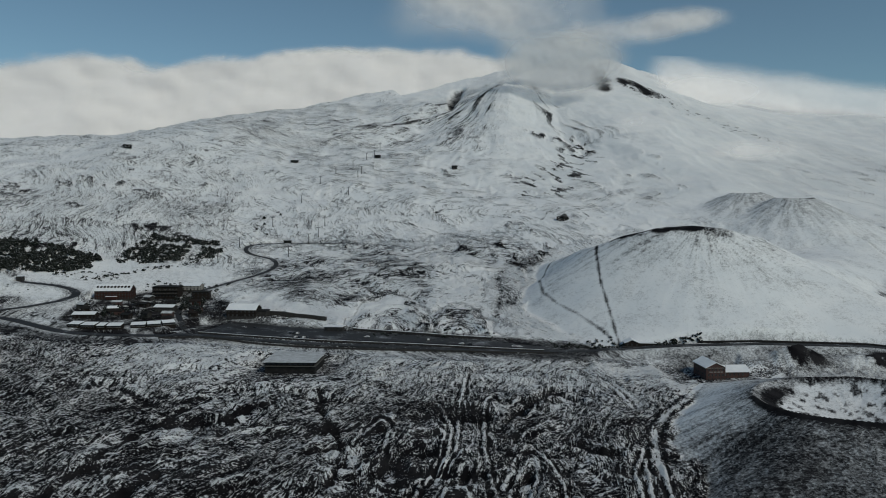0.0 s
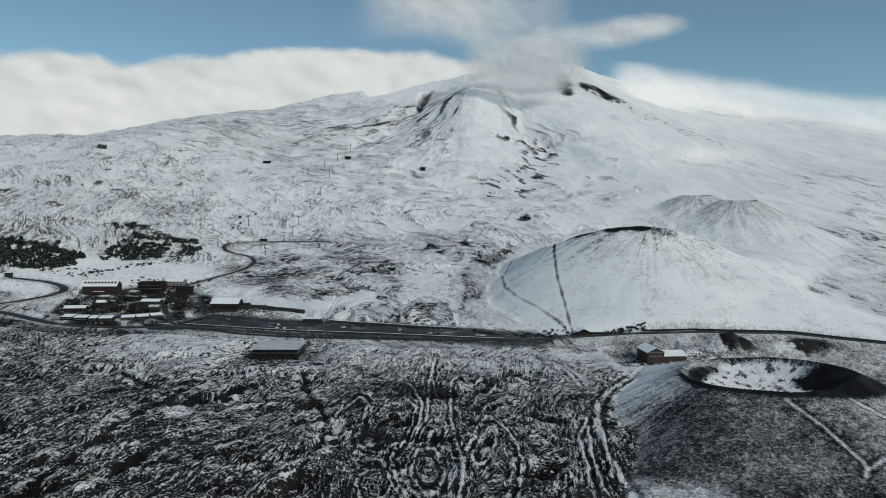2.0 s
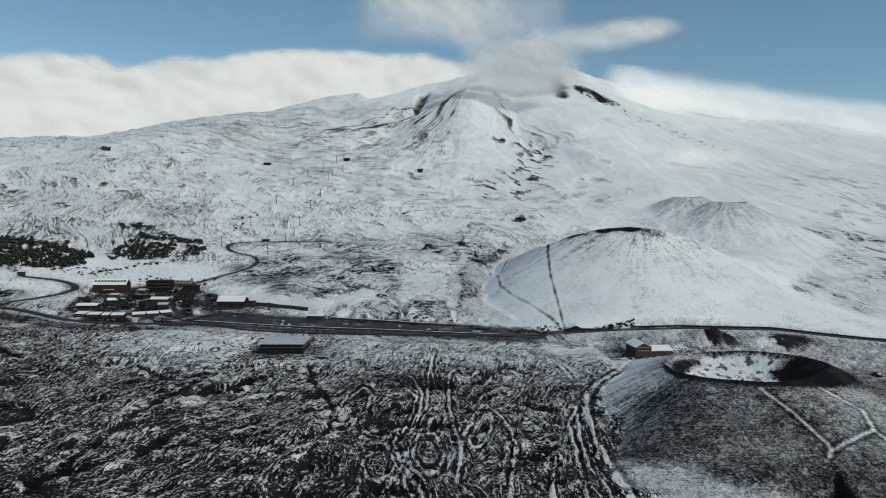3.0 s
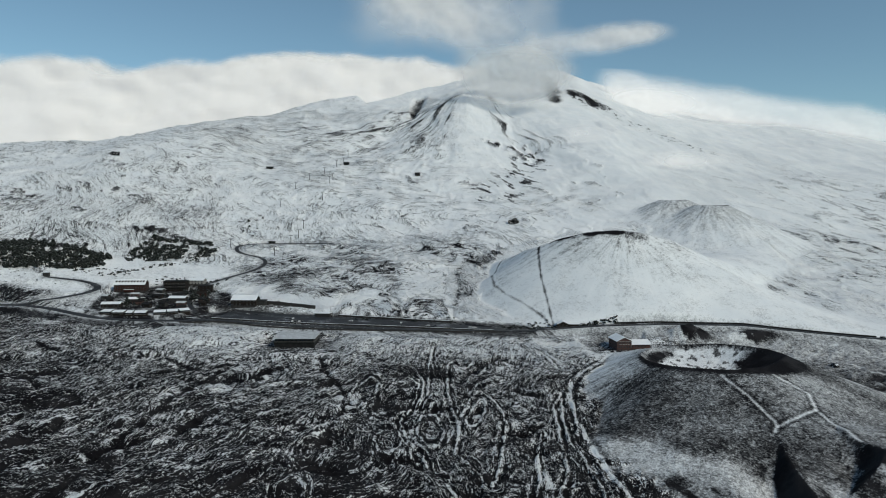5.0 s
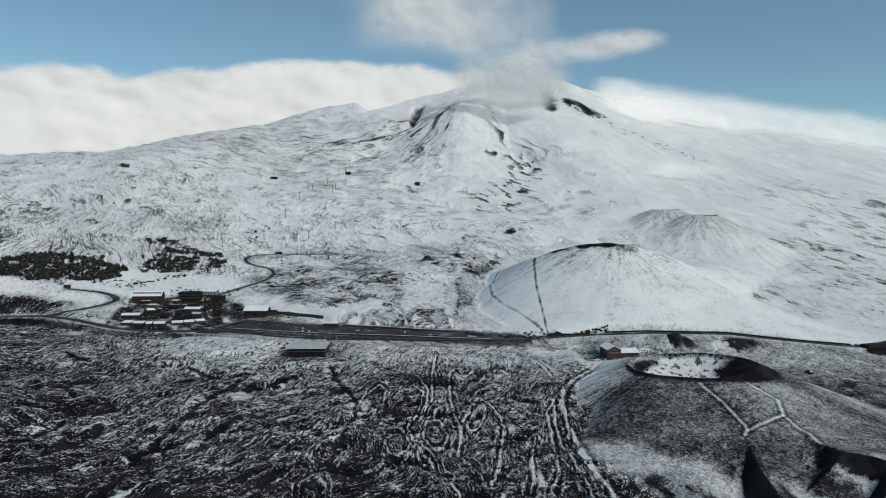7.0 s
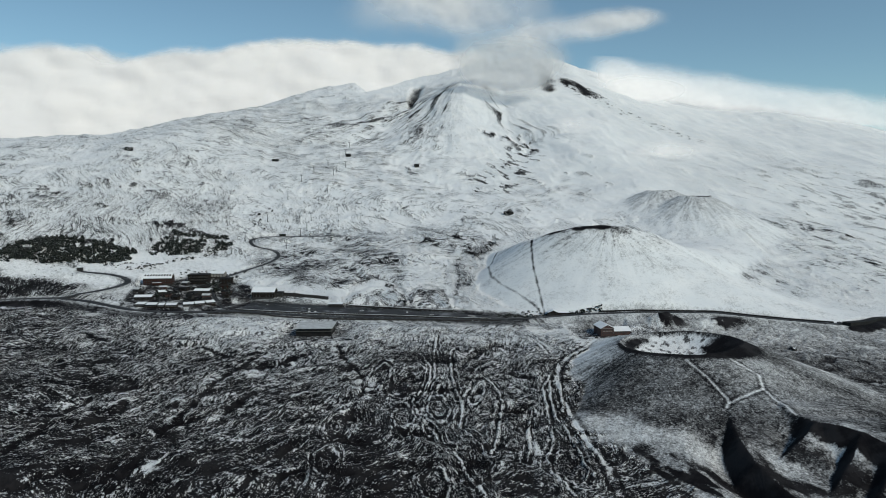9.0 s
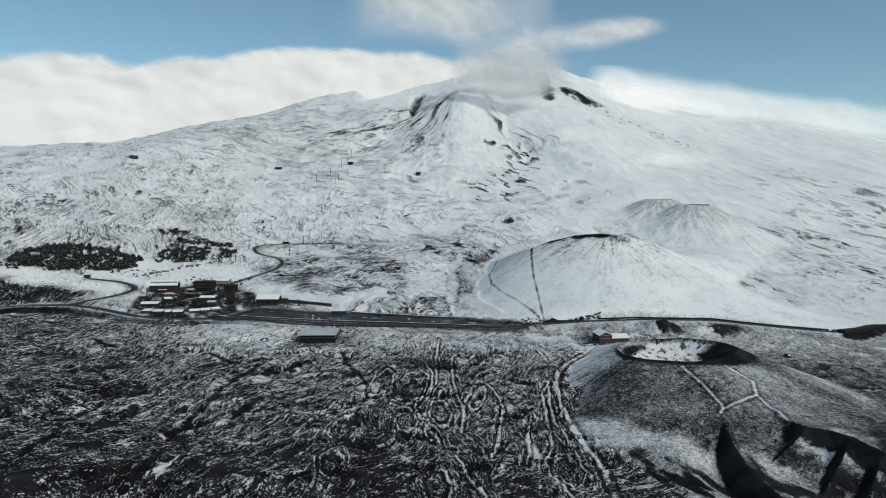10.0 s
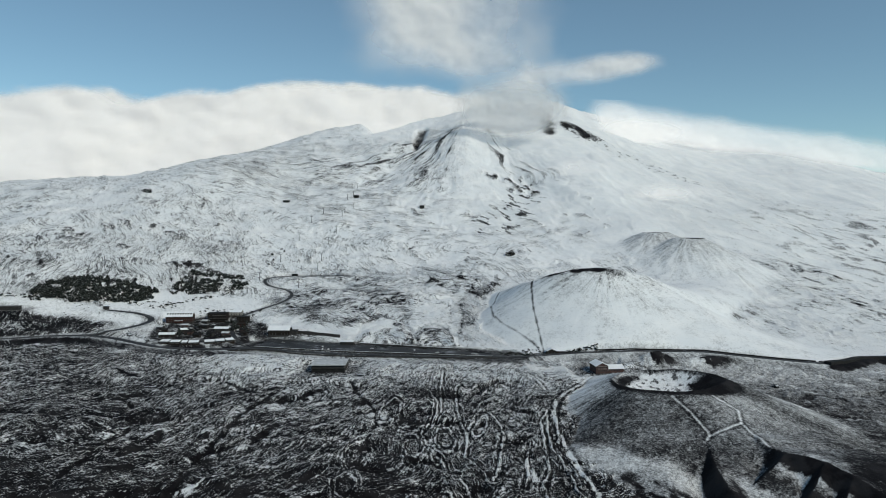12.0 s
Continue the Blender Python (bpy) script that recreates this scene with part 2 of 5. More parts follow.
def along(x, y, line):
    """Distance to a broken line, the share of its length at the nearest place, and the side (positive: right of it)."""
    best, share, side = np.full(np.shape(x), 1e9), np.zeros(np.shape(x)), np.zeros(np.shape(x))
    steps = [math.dist(a[:2], b[:2]) for a, b in zip(line, line[1:])]
    done = 0.0
    for (a, b), step in zip(zip(line, line[1:]), steps):
        dx, dy = (b[0] - a[0]) / step, (b[1] - a[1]) / step
        t = np.clip((x - a[0]) * dx + (y - a[1]) * dy, 0, step)
        d = np.hypot(x - a[0] - t * dx, y - a[1] - t * dy)
        near = d < best
        best = np.where(near, d, best)
        share = np.where(near, (done + t) / sum(steps), share)
        side = np.where(near, np.sign((x - a[0]) * dy - (y - a[1]) * dx), side)
        done += step
    return best, share, side


# the mountain's crest and its foot along the road, from west to east
CREST_X = [-2600, -1500, -900, -719, -522, -309, -79, 30, 204, 346, 543, 700, 823, 1160, 1480, 1900, 3000]
CREST_Y = [1300, 1350, 1400, 1500, 1750, 2050, 2200, 2300, 2350, 2400, 2420, 2500, 2600, 2550, 2400, 2300, 2200]
CREST_Z = [140, 200, 250, 271, 347, 426, 485, 530, 579, 620, 640, 615, 604, 507, 440, 350, 200]
FOOT_X = [-2600, -1200, -600, -470, -330, -205, -60, 85, 187, 354, 477, 590, 1300, 3000]
FOOT_Y = [600, 590, 570, 572, 580, 576, 560, 546, 528, 540, 522, 570, 700, 800]
FOOT_Z = [16, 14, 9, 7, 3, -2, -6, -10, -16, -20, -28, -26, -30, -60]
LIFT_X = [-2600, -600, -300, 0, 200, 550, 900, 3000]
LIFT_P = [0.9, 0.85, 1.22, 1.37, 1.45, 1.32, 1.28, 1.25]

TALL_RIM = [(164, 737), (170, 728), (178, 719), (187, 711), (197, 704), (208, 698), (220, 693), (233, 689), (247, 686), (261, 685), (275, 685), (288, 687), (300, 690), (312, 695)]
NEAR_CRATER = (220.0, 363.0)     # the small crater beside the road
TALL_CONE = (256.0, 768.0)       # the white cone behind the road
FAR_CONES = [(505.0, 1150.0, 133.0, 26.0, 0.42), (538.0, 1062.0, 123.0, 28.0, 0.50)]
SPUR = [(235, 2330), (190, 2060), (140, 1780), (80, 1380)]
# ridges of the crater's broken south side, with the heights of their crests
SPINE = [(203, 313, -2), (207, 280, -9), (208, 250, -17), (203, 241, -18.5), (192, 205, -22), (186, 170, -27), (190, 140, -33), (196, 100, -40)]
HORN = [(241, 236, -14), (241, 222, -16), (241, 199, -13), (249, 188, -12), (255, 174, -12), (260, 152, -14), (265, 128, -18), (272, 90, -26)]
RIBS = [[(240, 200, -13), (220, 184, -20), (203, 177, -30)], [(253, 174, -12), (237, 159, -22), (213, 140, -34)], [(259, 154, -14), (243, 138, -24), (225, 122, -33)]]
FIELD_X = [-2600, -700, -503, -420, -345, -285, -205, -100, 30, 92, 198, 354, 470, 560, 700, 3000]
FIELD_Y = [520, 530, 562, 585, 562, 545, 552, 535, 522, 532, 526, 524, 500, 540, 600, 700]

# walled channels of the old lava flow
LEVEES = [
    [(48, 430), (41, 416), (38, 426), (34, 439), (26, 420), (24, 397), (21, 346), (22, 311), (24, 287), (22, 264), (18, 243), (24, 229), (30, 212), (34, 202)],
    [(34, 202), (42, 228), (48, 258), (54, 287), (55, 305), (52, 332), (44, 350), (35, 332), (26, 302)],
    [(18, 492), (10, 411), (7, 346), (-1, 319), (-11, 302), (-13, 291), (-11, 275), (-8, 259), (-1, 241), (2, 224), (9, 206), (15, 192), (17, 174), (20, 162), (24, 148)],
    [(-8, 305), (2, 332), (5, 369), (2, 393), (-3, 411)],
]
FOOT_LEVEES = [
    [(103, 349), (91, 320), (86, 282), (81, 248), (77, 219), (68, 197), (67, 178), (70, 163), (73, 149)],
    [(103, 349), (92, 294), (88, 259), (90, 234), (91, 211), (89, 190), (89, 178), (81, 162)],
    [(107, 330), (96, 271), (96, 239), (96, 212), (97, 194)],
    [(74, 276), (64, 238), (60, 210), (55, 193)],
    [(105, 497), (111, 465), (115, 440), (116, 417)],
]
# collapsed hollows among them: centre, half width, half length, lean
RINGS = [(-39, 346, 9, 34, -9), (-16, 338, 14, 42, -12), (10, 314, 3.5, 15, -5), (6, 275, 8, 25, 0), (37, 306, 5, 28, -15), (-20, 259, 8, 20, 0),
         (-3, 241, 4, 12, 0), (-3, 164, 9, 20, 0), (-62, 249, 10, 24, -15), (-67, 195, 7, 18, 0), (79, 185, 13, 22, 10), (-112, 390, 13, 22, -10)]
# scarps where the flows broke, their shade painted in: line and half width
SCARPS = [
    ([(36, 385), (53, 421), (72, 442), (88, 433)], 6), ([(-82, 447), (-70, 392), (-58, 361), (-47, 331)], 3), ([(-121, 376), (-117, 401), (-103, 410)], 5),
    ([(-181, 212), (-174, 249), (-167, 331), (-152, 384), (-135, 418)], 2.6), ([(-233, 244), (-227, 259), (-218, 286)], 6), ([(-315, 268), (-296, 276)], 6),
    ([(-179, 240), (-168, 255), (-151, 268)], 4.5), ([(-261, 180), (-257, 211), (-256, 237), (-253, 274), (-245, 303)], 2.4),
]
SMALL_SCARPS = [
    ([(-111, 152), (-105, 172), (-97, 195)], 2.2), ([(-177, 156), (-179, 188), (-176, 221)], 2.4), ([(-144, 271), (-140, 293), (-131, 312)], 4),
    ([(51, 275), (61, 276), (77, 287)], 5), ([(66, 362), (79, 348), (92, 341)], 5), ([(-77, 276), (-63, 285), (-50, 293)], 3.5), ([(-70, 331), (-57, 346)], 3),
    ([(-93, 159), (-88, 172), (-80, 183)], 2.2), ([(-68, 249), (-57, 265), (-47, 331)], 1.8), ([(-230, 440), (-205, 425), (-180, 415)], 2.5),
    ([(-310, 380), (-280, 372), (-262, 350)], 3), ([(-330, 470), (-290, 440)], 3),
]
# pockets of drifted snow: centre and half widths
POCKETS = [(-140, 360, 13, 13), (-167, 192, 6, 10), (-66, 284, 9, 4), (-56, 333, 4, 9), (-25, 316, 5, 16), (-44, 333, 4, 18), (63, 219, 4, 24), (-287, 271, 6, 8),
           (38, 303, 2.5, 16), (160, 505, 28, 18), (128, 498, 24, 16), (168, 470, 18, 26)]

# roads: centre line and half width
ROADS = {
    "main": ([(-1100, 520), (-800, 540), (-600, 560), (-503, 580), (-460, 591), (-418, 604), (-385, 621), (-364, 648),
              (-358, 668), (-368, 682), (-385, 686), (-420, 684)], 4.0),
    "loop": ([(-445, 594), (-406, 602), (-375, 595), (-348, 582), (-317, 566), (-285, 560), (-255, 563), (-225, 566), (-190, 563),
              (-150, 553), (-100, 545), (-30, 539), (30, 536), (92, 543), (140, 544), (190, 541), (249, 538), (335, 535), (372, 527),
              (417, 519), (468, 512), (500, 530), (535, 560), (575, 580), (640, 585), (800, 600), (1100, 640)], 4.2),
    "hill": ([(-225, 595), (-247, 640), (-250, 690), (-247, 703), (-226, 739), (-204, 768), (-195, 800), (-206, 828), (-233, 836),
              (-246, 858), (-247, 880), (-236, 898), (-213, 917), (-172, 925), (-120, 930)], 2.6),
}
PARKING = [(-200, 590), (-150, 583), (-90, 576), (-20, 568), (40, 559), (88, 548)]
TRACKS = [
    [(166, 742), (156, 700), (149, 650), (147, 605), (144, 556)],
    [(160, 850), (125, 800), (104, 745), (100, 690), (108, 650), (122, 615), (138, 575), (142, 556)],
    [(202, 308), (207, 280), (208, 250), (203, 241)],
    [(234, 308), (249, 285), (241, 264), (207, 246)],
    [(241, 264), (242, 247), (241, 222)],
]
CONE_FOOT = [(187, 481), (148, 424), (132, 404), (118, 378), (107, 338), (102, 296), (99, 260), (99, 230), (101, 201), (101, 180), (98, 150)]


def base_height(x, y):
    yf, zf = knots(x, FOOT_X, FOOT_Y), knots(x, FOOT_X, FOOT_Z)
    yc, zc = knots(x, CREST_X, CREST_Y), knots(x, CREST_X, CREST_Z)
    s = (y - yf) / (yc - yf)
    up = np.clip(s, 0, 1) ** knots(x, LIFT_X, LIFT_P)
    z = zf + (zc - zf) * up
    z = z + np.minimum(y - yf, 0) * 0.062                       # the lava field falls to the south
    z = z - np.maximum(y - yc, 0) * 0.25                        # and the land falls behind the crest
    ax = x + 205
    far = 609 - np.sqrt(np.where(ax > 0, ax * 0.95, ax * 0.34) ** 2 + ((y - 2780) * 0.4) ** 2 + 144)
    return np.where(y > yc + 60, np.maximum(z, far), z), s


def near_line(x, y, line, reach):
    """along(), worked out only where the line is within reach."""
    xs, ys = [p[0] for p in line], [p[1] for p in line]
    m = (x > min(xs) - reach) & (x < max(xs) + reach) & (y > min(ys) - reach) & (y < max(ys) + reach)
    d, t, side = np.full(x.shape, 1e9), np.zeros(x.shape), np.zeros(x.shape)
    if m.any():
        d[m], t[m], side[m] = along(x[m], y[m], line)
    return d, t, side


def rounded_distance(x, y, line, reach, k=5.0):
    """Distance to a line with no creases in it, and the share of its length nearby."""
    xs, ys = [p[0] for p in line], [p[1] for p in line]
    m = (x > min(xs) - reach) & (x < max(xs) + reach) & (y > min(ys) - reach) & (y < max(ys) + reach)
    d, t = np.full(x.shape, 340.0), np.zeros(x.shape)
    px, py = x[m], y[m]
    if len(px):
        total, mean = np.zeros(px.shape), np.zeros(px.shape)
        for share in np.linspace(0, 1, 48):
            cx, cy = np.interp(share, np.linspace(0, 1, len(xs)), xs), np.interp(share, np.linspace(0, 1, len(ys)), ys)
            w = np.exp(-np.hypot(px - cx, py - cy) / k)
            total, mean = total + w, mean + w * share
        d[m] = np.minimum(np.maximum(-k * np.log((total + 1e-40) / 2.8), 0), 340)
        t[m] = mean / (total + 1e-40)
    return d, t


def crest(x, y, line, steep, gentle, reach):
    """A ridge that falls steeply to the right of its line and gently to the left: its height, how steep side it is, and the share of its length."""
    d, t, side = near_line(x, y, line, reach)
    steps = np.concatenate([[0], np.cumsum([math.dist(a[:2], b[:2]) for a, b in zip(line, line[1:])])])
    top = np.interp(t, steps / steps[-1], [p[2] for p in line])
    d = d + 1.2 * perlin(x / 9, y / 9, 83) * smooth(d, 0, 4)
    right = side > 0
    return np.where(d < reach, top - np.where(right, steep, gentle) * (np.sqrt(d * d + 1.5) - 1.2), -1e3), np.where(right & (d < reach), d, 1e3), t


def crater_ridges(x, y, z, bare_shade, lava):
    """The crater's broken south side: sharp ridges of black rock, with shade painted on their walls to the west."""
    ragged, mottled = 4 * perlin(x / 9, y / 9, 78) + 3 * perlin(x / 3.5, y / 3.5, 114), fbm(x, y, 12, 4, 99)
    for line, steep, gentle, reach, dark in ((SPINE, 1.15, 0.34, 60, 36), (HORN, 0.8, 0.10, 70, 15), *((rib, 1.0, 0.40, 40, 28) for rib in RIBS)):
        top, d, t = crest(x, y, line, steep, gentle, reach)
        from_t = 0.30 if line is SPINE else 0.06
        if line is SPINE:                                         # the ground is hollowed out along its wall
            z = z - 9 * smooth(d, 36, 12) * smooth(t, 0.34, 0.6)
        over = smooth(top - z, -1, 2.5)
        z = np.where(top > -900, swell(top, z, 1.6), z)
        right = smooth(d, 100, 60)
        # west walls blackened: dark rock plus the shade of the side turned from the sun
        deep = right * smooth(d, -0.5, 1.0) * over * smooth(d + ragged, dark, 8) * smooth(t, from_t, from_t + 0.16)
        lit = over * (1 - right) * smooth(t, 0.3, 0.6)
        bare_shade = bare_shade * (1 - deep) + deep * 1.35 + (0.30 + 0.26 * mottled) * lit
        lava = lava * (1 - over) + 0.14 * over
    hollow = np.exp(-((((x - 224) / 13) ** 2 + ((y - 205) / 16) ** 2)))
    return z - 4 * hollow, bare_shade - 0.10 * hollow, lava


def lava_marks(x, y, flow):
    """Scarps, hollows and walled channels of the lava field: the change of height, of rock and painted shade, and the
    flow lines bent round them.
    """
    dz, bare_shade = np.zeros(x.shape), np.zeros(x.shape)
    wave, patchy, fringe = perlin(x / 10, y / 10, 92), smooth(perlin(x / 13, y / 13, 93), -0.4, 0.4), smooth(perlin(x / 8, y / 8, 94), -0.3, 0.2)
    for line, half in SCARPS + SMALL_SCARPS:
        d, t, side = near_line(x, y, line, 30)
        d = np.abs(d + 2.2 * wave) / (0.55 + 0.9 * patchy) / np.sqrt(0.15 + smooth(t, 0, 0.25) * smooth(t, 1, 0.75))
        # scarp shade painted dark, with a whiter fringe beside it
        dark = np.exp(-((d / (0.7 * half)) ** 2))
        dz, bare_shade = dz - 0.7 * half * dark, bare_shade + 0.36 * dark - 0.16 * np.exp(-(((d - 2.2 * half) / half) ** 2)) * fringe
    ragged = 0.5 * perlin(x / 6, y / 6, 95)
    for cx, cy, ra, rb in POCKETS:
        bare_shade = bare_shade - 0.34 * smooth(np.hypot((x - cx) / ra, (y - cy) / rb) + ragged, 1.1, 0.4)
    uneven, broken = 0.10 * perlin(x / 7, y / 7, 26) + 0.22 * perlin(x / 16, y / 16, 28), smooth(perlin(x / 9, y / 9, 29), -0.45, 0.15)
    for cx, cy, ra, rb, lean in RINGS:
        c, q = math.cos(radians(lean)), math.sin(radians(lean))
        u, v = (x - cx) * c + (y - cy) * q, -(x - cx) * q + (y - cy) * c
        e = np.hypot(u / ra, v / rb) + uneven
        flow = np.where(e < 1.6, 1.6 * ra * e, flow)
        thin = 0.8 / ra
        wall = (np.exp(-(((e - 1) / thin) ** 2)) + 0.55 * np.exp(-(((e - 1 - 3.4 * thin) / thin) ** 2))) * broken
        dz = dz + 0.7 * wall - 1.6 * smooth(e, 0.95, 0.4)
        bare_shade = bare_shade - 0.34 * wall + 0.24 * np.exp(-(((e - 1 + 2.4 * thin) / thin) ** 2)) + 0.20 * np.exp(-(((e - 1 - 1.8 * thin) / thin) ** 2))
    swing, bend, whole = perlin(x / 14, y / 14, 30), perlin(x / 12, y / 12, 25), smooth(perlin(x / 15, y / 15, 27), -0.5, -0.05)
    for line in LEVEES + FOOT_LEVEES:
        d, t, side = near_line(x, y, line, 26)
        d = np.abs(d * (1 + 0.5 * swing) + 1.6 * bend * smooth(d, 0, 3) * side)
        flow = np.where(d < 9, 1.2 * d, flow)
        core, bank = np.exp(-((d / 0.75) ** 2)) * (0.3 + 0.7 * whole), np.exp(-(((d - 2.0) / 0.8) ** 2))
        dz = dz + 0.8 * core - 0.7 * bank
        # dark lines, stronger on one side, paint the shade beside each white wall
        bare_shade = bare_shade - 0.40 * core + 0.28 * bank * np.where(side < 0, 1.0, 0.5) - 0.12 * np.exp(-(((d - 3.9) / 0.7) ** 2)) * whole
    return dz, bare_shade, flow


def natural(x, y):
    """The untouched ground: its height, how much rock and painted shade shows (0 to 1), and how rough and blocky the
    lava is.
    """
    z, s = base_height(x, y)
    warp_x, warp_y = 28 * fbm(x, y, 95, 3, 5), 28 * fbm(x, y, 95, 3, 6)
    wx, wy = x + warp_x, y + warp_y
    field = smooth(knots(x, FIELD_X, FIELD_Y) - y, 0, 22)       # the black lava field south of the road
    high = smooth(s, 0.02, 0.2)
    west = smooth(x, 150, -250)

    # --- mountain
    streak = fbm(wx, wy * 0.40, 55, 5, 11)
    gullies = fbm(wx + 0.25 * wy, wy * 0.22, 130, 4, 12)
    creases = ridged(wx + 0.35 * wy, wy * 0.45, 70, 4, 14)
    z = z + high * (8 * gullies * smooth(s, 0.1, 0.5) + 2.5 * streak + 2.5 * creases * (0.4 + 0.6 * west))
    z = z + high * smooth(1.1 - s, 0, 0.2) * 14 * fbm(x, y, 320, 3, 13)
    upper = smooth(s, 0.25, 0.6)
    # the western terms grey the snow for the cloud shadow lying on that slope
    bare_shade = 0.04 + 0.12 * smooth(s, 0.16, 0.08) * smooth(x, -150, -260) + 0.06 * smooth(x, 300, 420) * smooth(s, 0.45, 0.2) + 0.02 * smooth(s, 0.45, 0.08) * smooth(x, 250, -100) + 0.14 * smooth(x, -150, -450) + 0.13 * smooth(x, -150, -300) * smooth(s, 0.4, 0.25) + 0.10 * creases * west - 0.04 * upper + 0.20 * streak + 0.08 * gullies - 0.05 * smooth(x, 300, 700)
    lava = 0.16 + 0.22 * high * west
    lines = (0.50 + 0.15 * smooth(x, 150, -150)) * (1 - 0.55 * upper * smooth(x, -200, 100))
    lines = lines * (1 - 0.75 * smooth(x, 330, 520))
    lava = lava + 0.3 * smooth(x, 480, 620)
    bare_shade = bare_shade + (0.30 + 0.2 * smooth(x, 800, 1000)) * smooth(x, 520, 760) * smooth(s, 0.66, 0.35) * smooth(s, 0.0, 0.06) * smooth(fbm(0.8 * wx + 0.6 * wy, 0.62 * (0.8 * wy - 0.6 * wx), 30, 5, 19, 0.62), 0.05 - 0.15 * smooth(x, 850, 1000), 0.36)

    # which way the flows run: their lines follow equal values of this field
    bend = 60 * fbm(x, y, 230, 3, 31) + 6 * fbm(x, y, 40, 3, 32)
    flow = x + 0.35 * y + bend
    flow = flow + smooth(x, 420, 620) * (-0.4 * x + 0.45 * y)

    outcrops = smooth(fbm(wx + 0.3 * wy, wy * 0.55, 34, 5, 108, 0.62), 0.36, 0.50) * smooth(s, 0.10, 0.16) * smooth(s, 0.62, 0.42) * smooth(x, 560, 440)
    bare_shade, z = bare_shade + 0.5 * outcrops * smooth(fbm(x, y, 300, 2, 109), -0.25, 0.2), z + 2 * outcrops
    # a broken band of old flows between road and slope
    tongue = smooth(s, 0.015, 0.04) * smooth(s, 0.30, 0.16) * smooth(x, -260, -190) * smooth(x, 150, 95)
    rough = ridged(wx + 0.5 * wy, wy * 0.7, 34, 5, 15, 0.55)
    z = z + tongue * (2.6 * rough)
    gravel = smooth(np.hypot((x + 95) / 105, (y - 790) / 120) + 0.35 * perlin(x / 40, y / 40, 101), 1.1, 0.75)
    clean = smooth(np.hypot((x - 12) / 48, (y - 800) / 85) + 0.3 * perlin(x / 30, y / 30, 102), 1.1, 0.7)
    bare_shade = bare_shade + tongue * (0.10 + 0.30 * smooth(fbm(x, y, 60, 5, 16), -0.3, 0.35) - 0.12 * rough + 0.10 * gravel - 0.30 * clean)
    frayed = perlin(x / 9, y / 9, 112) + 0.6 * perlin(x / 4, y / 4, 113)
    flow = np.where(tongue > 0.5 + 0.7 * frayed, 0.75 * y - 0.35 * x + 1.6 * bend, flow)
    for cx, cy, ra, rb in ((-48, 600, 42, 120), (14, 585, 36, 105)):              # two lobes with wrinkled fronts
        e = np.hypot((x - cx) / ra, (y - cy) / rb) + 0.18 * perlin(x / 24, y / 24, 103)
        lobe = smooth(e, 1.08, 0.92) * smooth(s, 0.01, 0.03)
        flow = np.where(lobe > 0.5 + 0.6 * frayed, 1.5 * ra * e, flow)
        z = z + lobe * 2.0 * np.cos(9 * e)
        bare_shade = bare_shade + lobe * (0.14 + 0.12 * np.cos(18 * e + 3 * perlin(x / 12, y / 12, 104)))
    ribbon = near_line(x, y, [(80, 865), (61, 821), (54, 795), (53, 729), (43, 660), (47, 600), (38, 570)], 30)[0] + 3 * perlin(x / 14, y / 14, 105)
    lava = lava + 0.5 * tongue
    lines = lines * (1 - 0.3 * tongue)
    stream, t, _ = near_line(x, y, [(100, 560), (82, 634), (68, 730), (92, 820), (155, 886), (221, 936), (285, 993)], 60)
    stream = smooth(stream + 10 * perlin(x / 25, y / 25, 75), 36, 8)
    bare_shade = bare_shade + stream * (0.13 + 0.12 * fbm(x, y, 14, 3, 84))
    bare_shade = bare_shade - 0.26 * smooth(np.abs(ribbon), 7, 2) + 0.14 * np.exp(-(((ribbon - 9) / 2.0) ** 2))
    flow = np.where(stream > 0.5 + 0.7 * frayed, x + 0.6 * y + 0.8 * bend, flow)
    for line in ([(-72, 1037), (-20, 1010), (28, 950), (65, 924), (90, 905)], [(-57, 1064), (-15, 1081), (27, 1110)], [(2, 893), (54, 901), (89, 927)],
                 [(145, 1036), (167, 1104), (196, 1145), (223, 1139), (230, 1091), (205, 1019)]):
        d = near_line(x, y, line, 30)[0] + 3 * perlin(x / 20, y / 20, 106)      # fence lines and tracks in the snow
        bare_shade = bare_shade + 0.6 * np.exp(-((d / 1.3) ** 2)) * smooth(perlin(x / 14, y / 14, 107), -0.5, 0.0)
    lava, lines = lava + stream * 0.5, lines * (1 - stream)
    piste = smooth(near_line(x, y, [(-190, 690), (-150, 660), (-95, 648), (-55, 690)], 60)[0], 26, 10)
    bare_shade, z = bare_shade * (1 - 0.85 * piste), z - 1.5 * piste
    lawn = smooth(np.hypot((x + 330) / 120, (y - 735) / 55), 1.1, 0.8) + smooth(np.hypot((x + 480) / 130, (y - 668) / 26), 1.1, 0.8)
    bare_shade, lava = bare_shade * (1 - 0.35 * np.clip(lawn, 0, 1)), lava * (1 - 0.7 * np.clip(lawn, 0, 1))
    lines = lines * (1 - 0.8 * np.clip(lawn + piste, 0, 1))

    stony = smooth(x, -385, -430) * smooth(y, 662, 640) * smooth(y, 540, 575)
    bare_shade, lava = bare_shade + stony * (0.28 + 0.4 * fbm(x, y, 26, 4, 110)), lava + 0.6 * stony

    # the mountain's shoulder, its gully and its cliffs
    d, t, side = near_line(x, y, SPUR, 420)
    wide = np.where(side < 0, 90 + 80 * t, 110 + 200 * t)
    d = np.where(d < 420, np.sqrt(d * d + 900) - 24, d)
    rise = np.maximum(0, 1 - d / wide)
    on_spur = smooth(rise, 0.0, 0.15) * smooth(s, 0.3, 0.5)
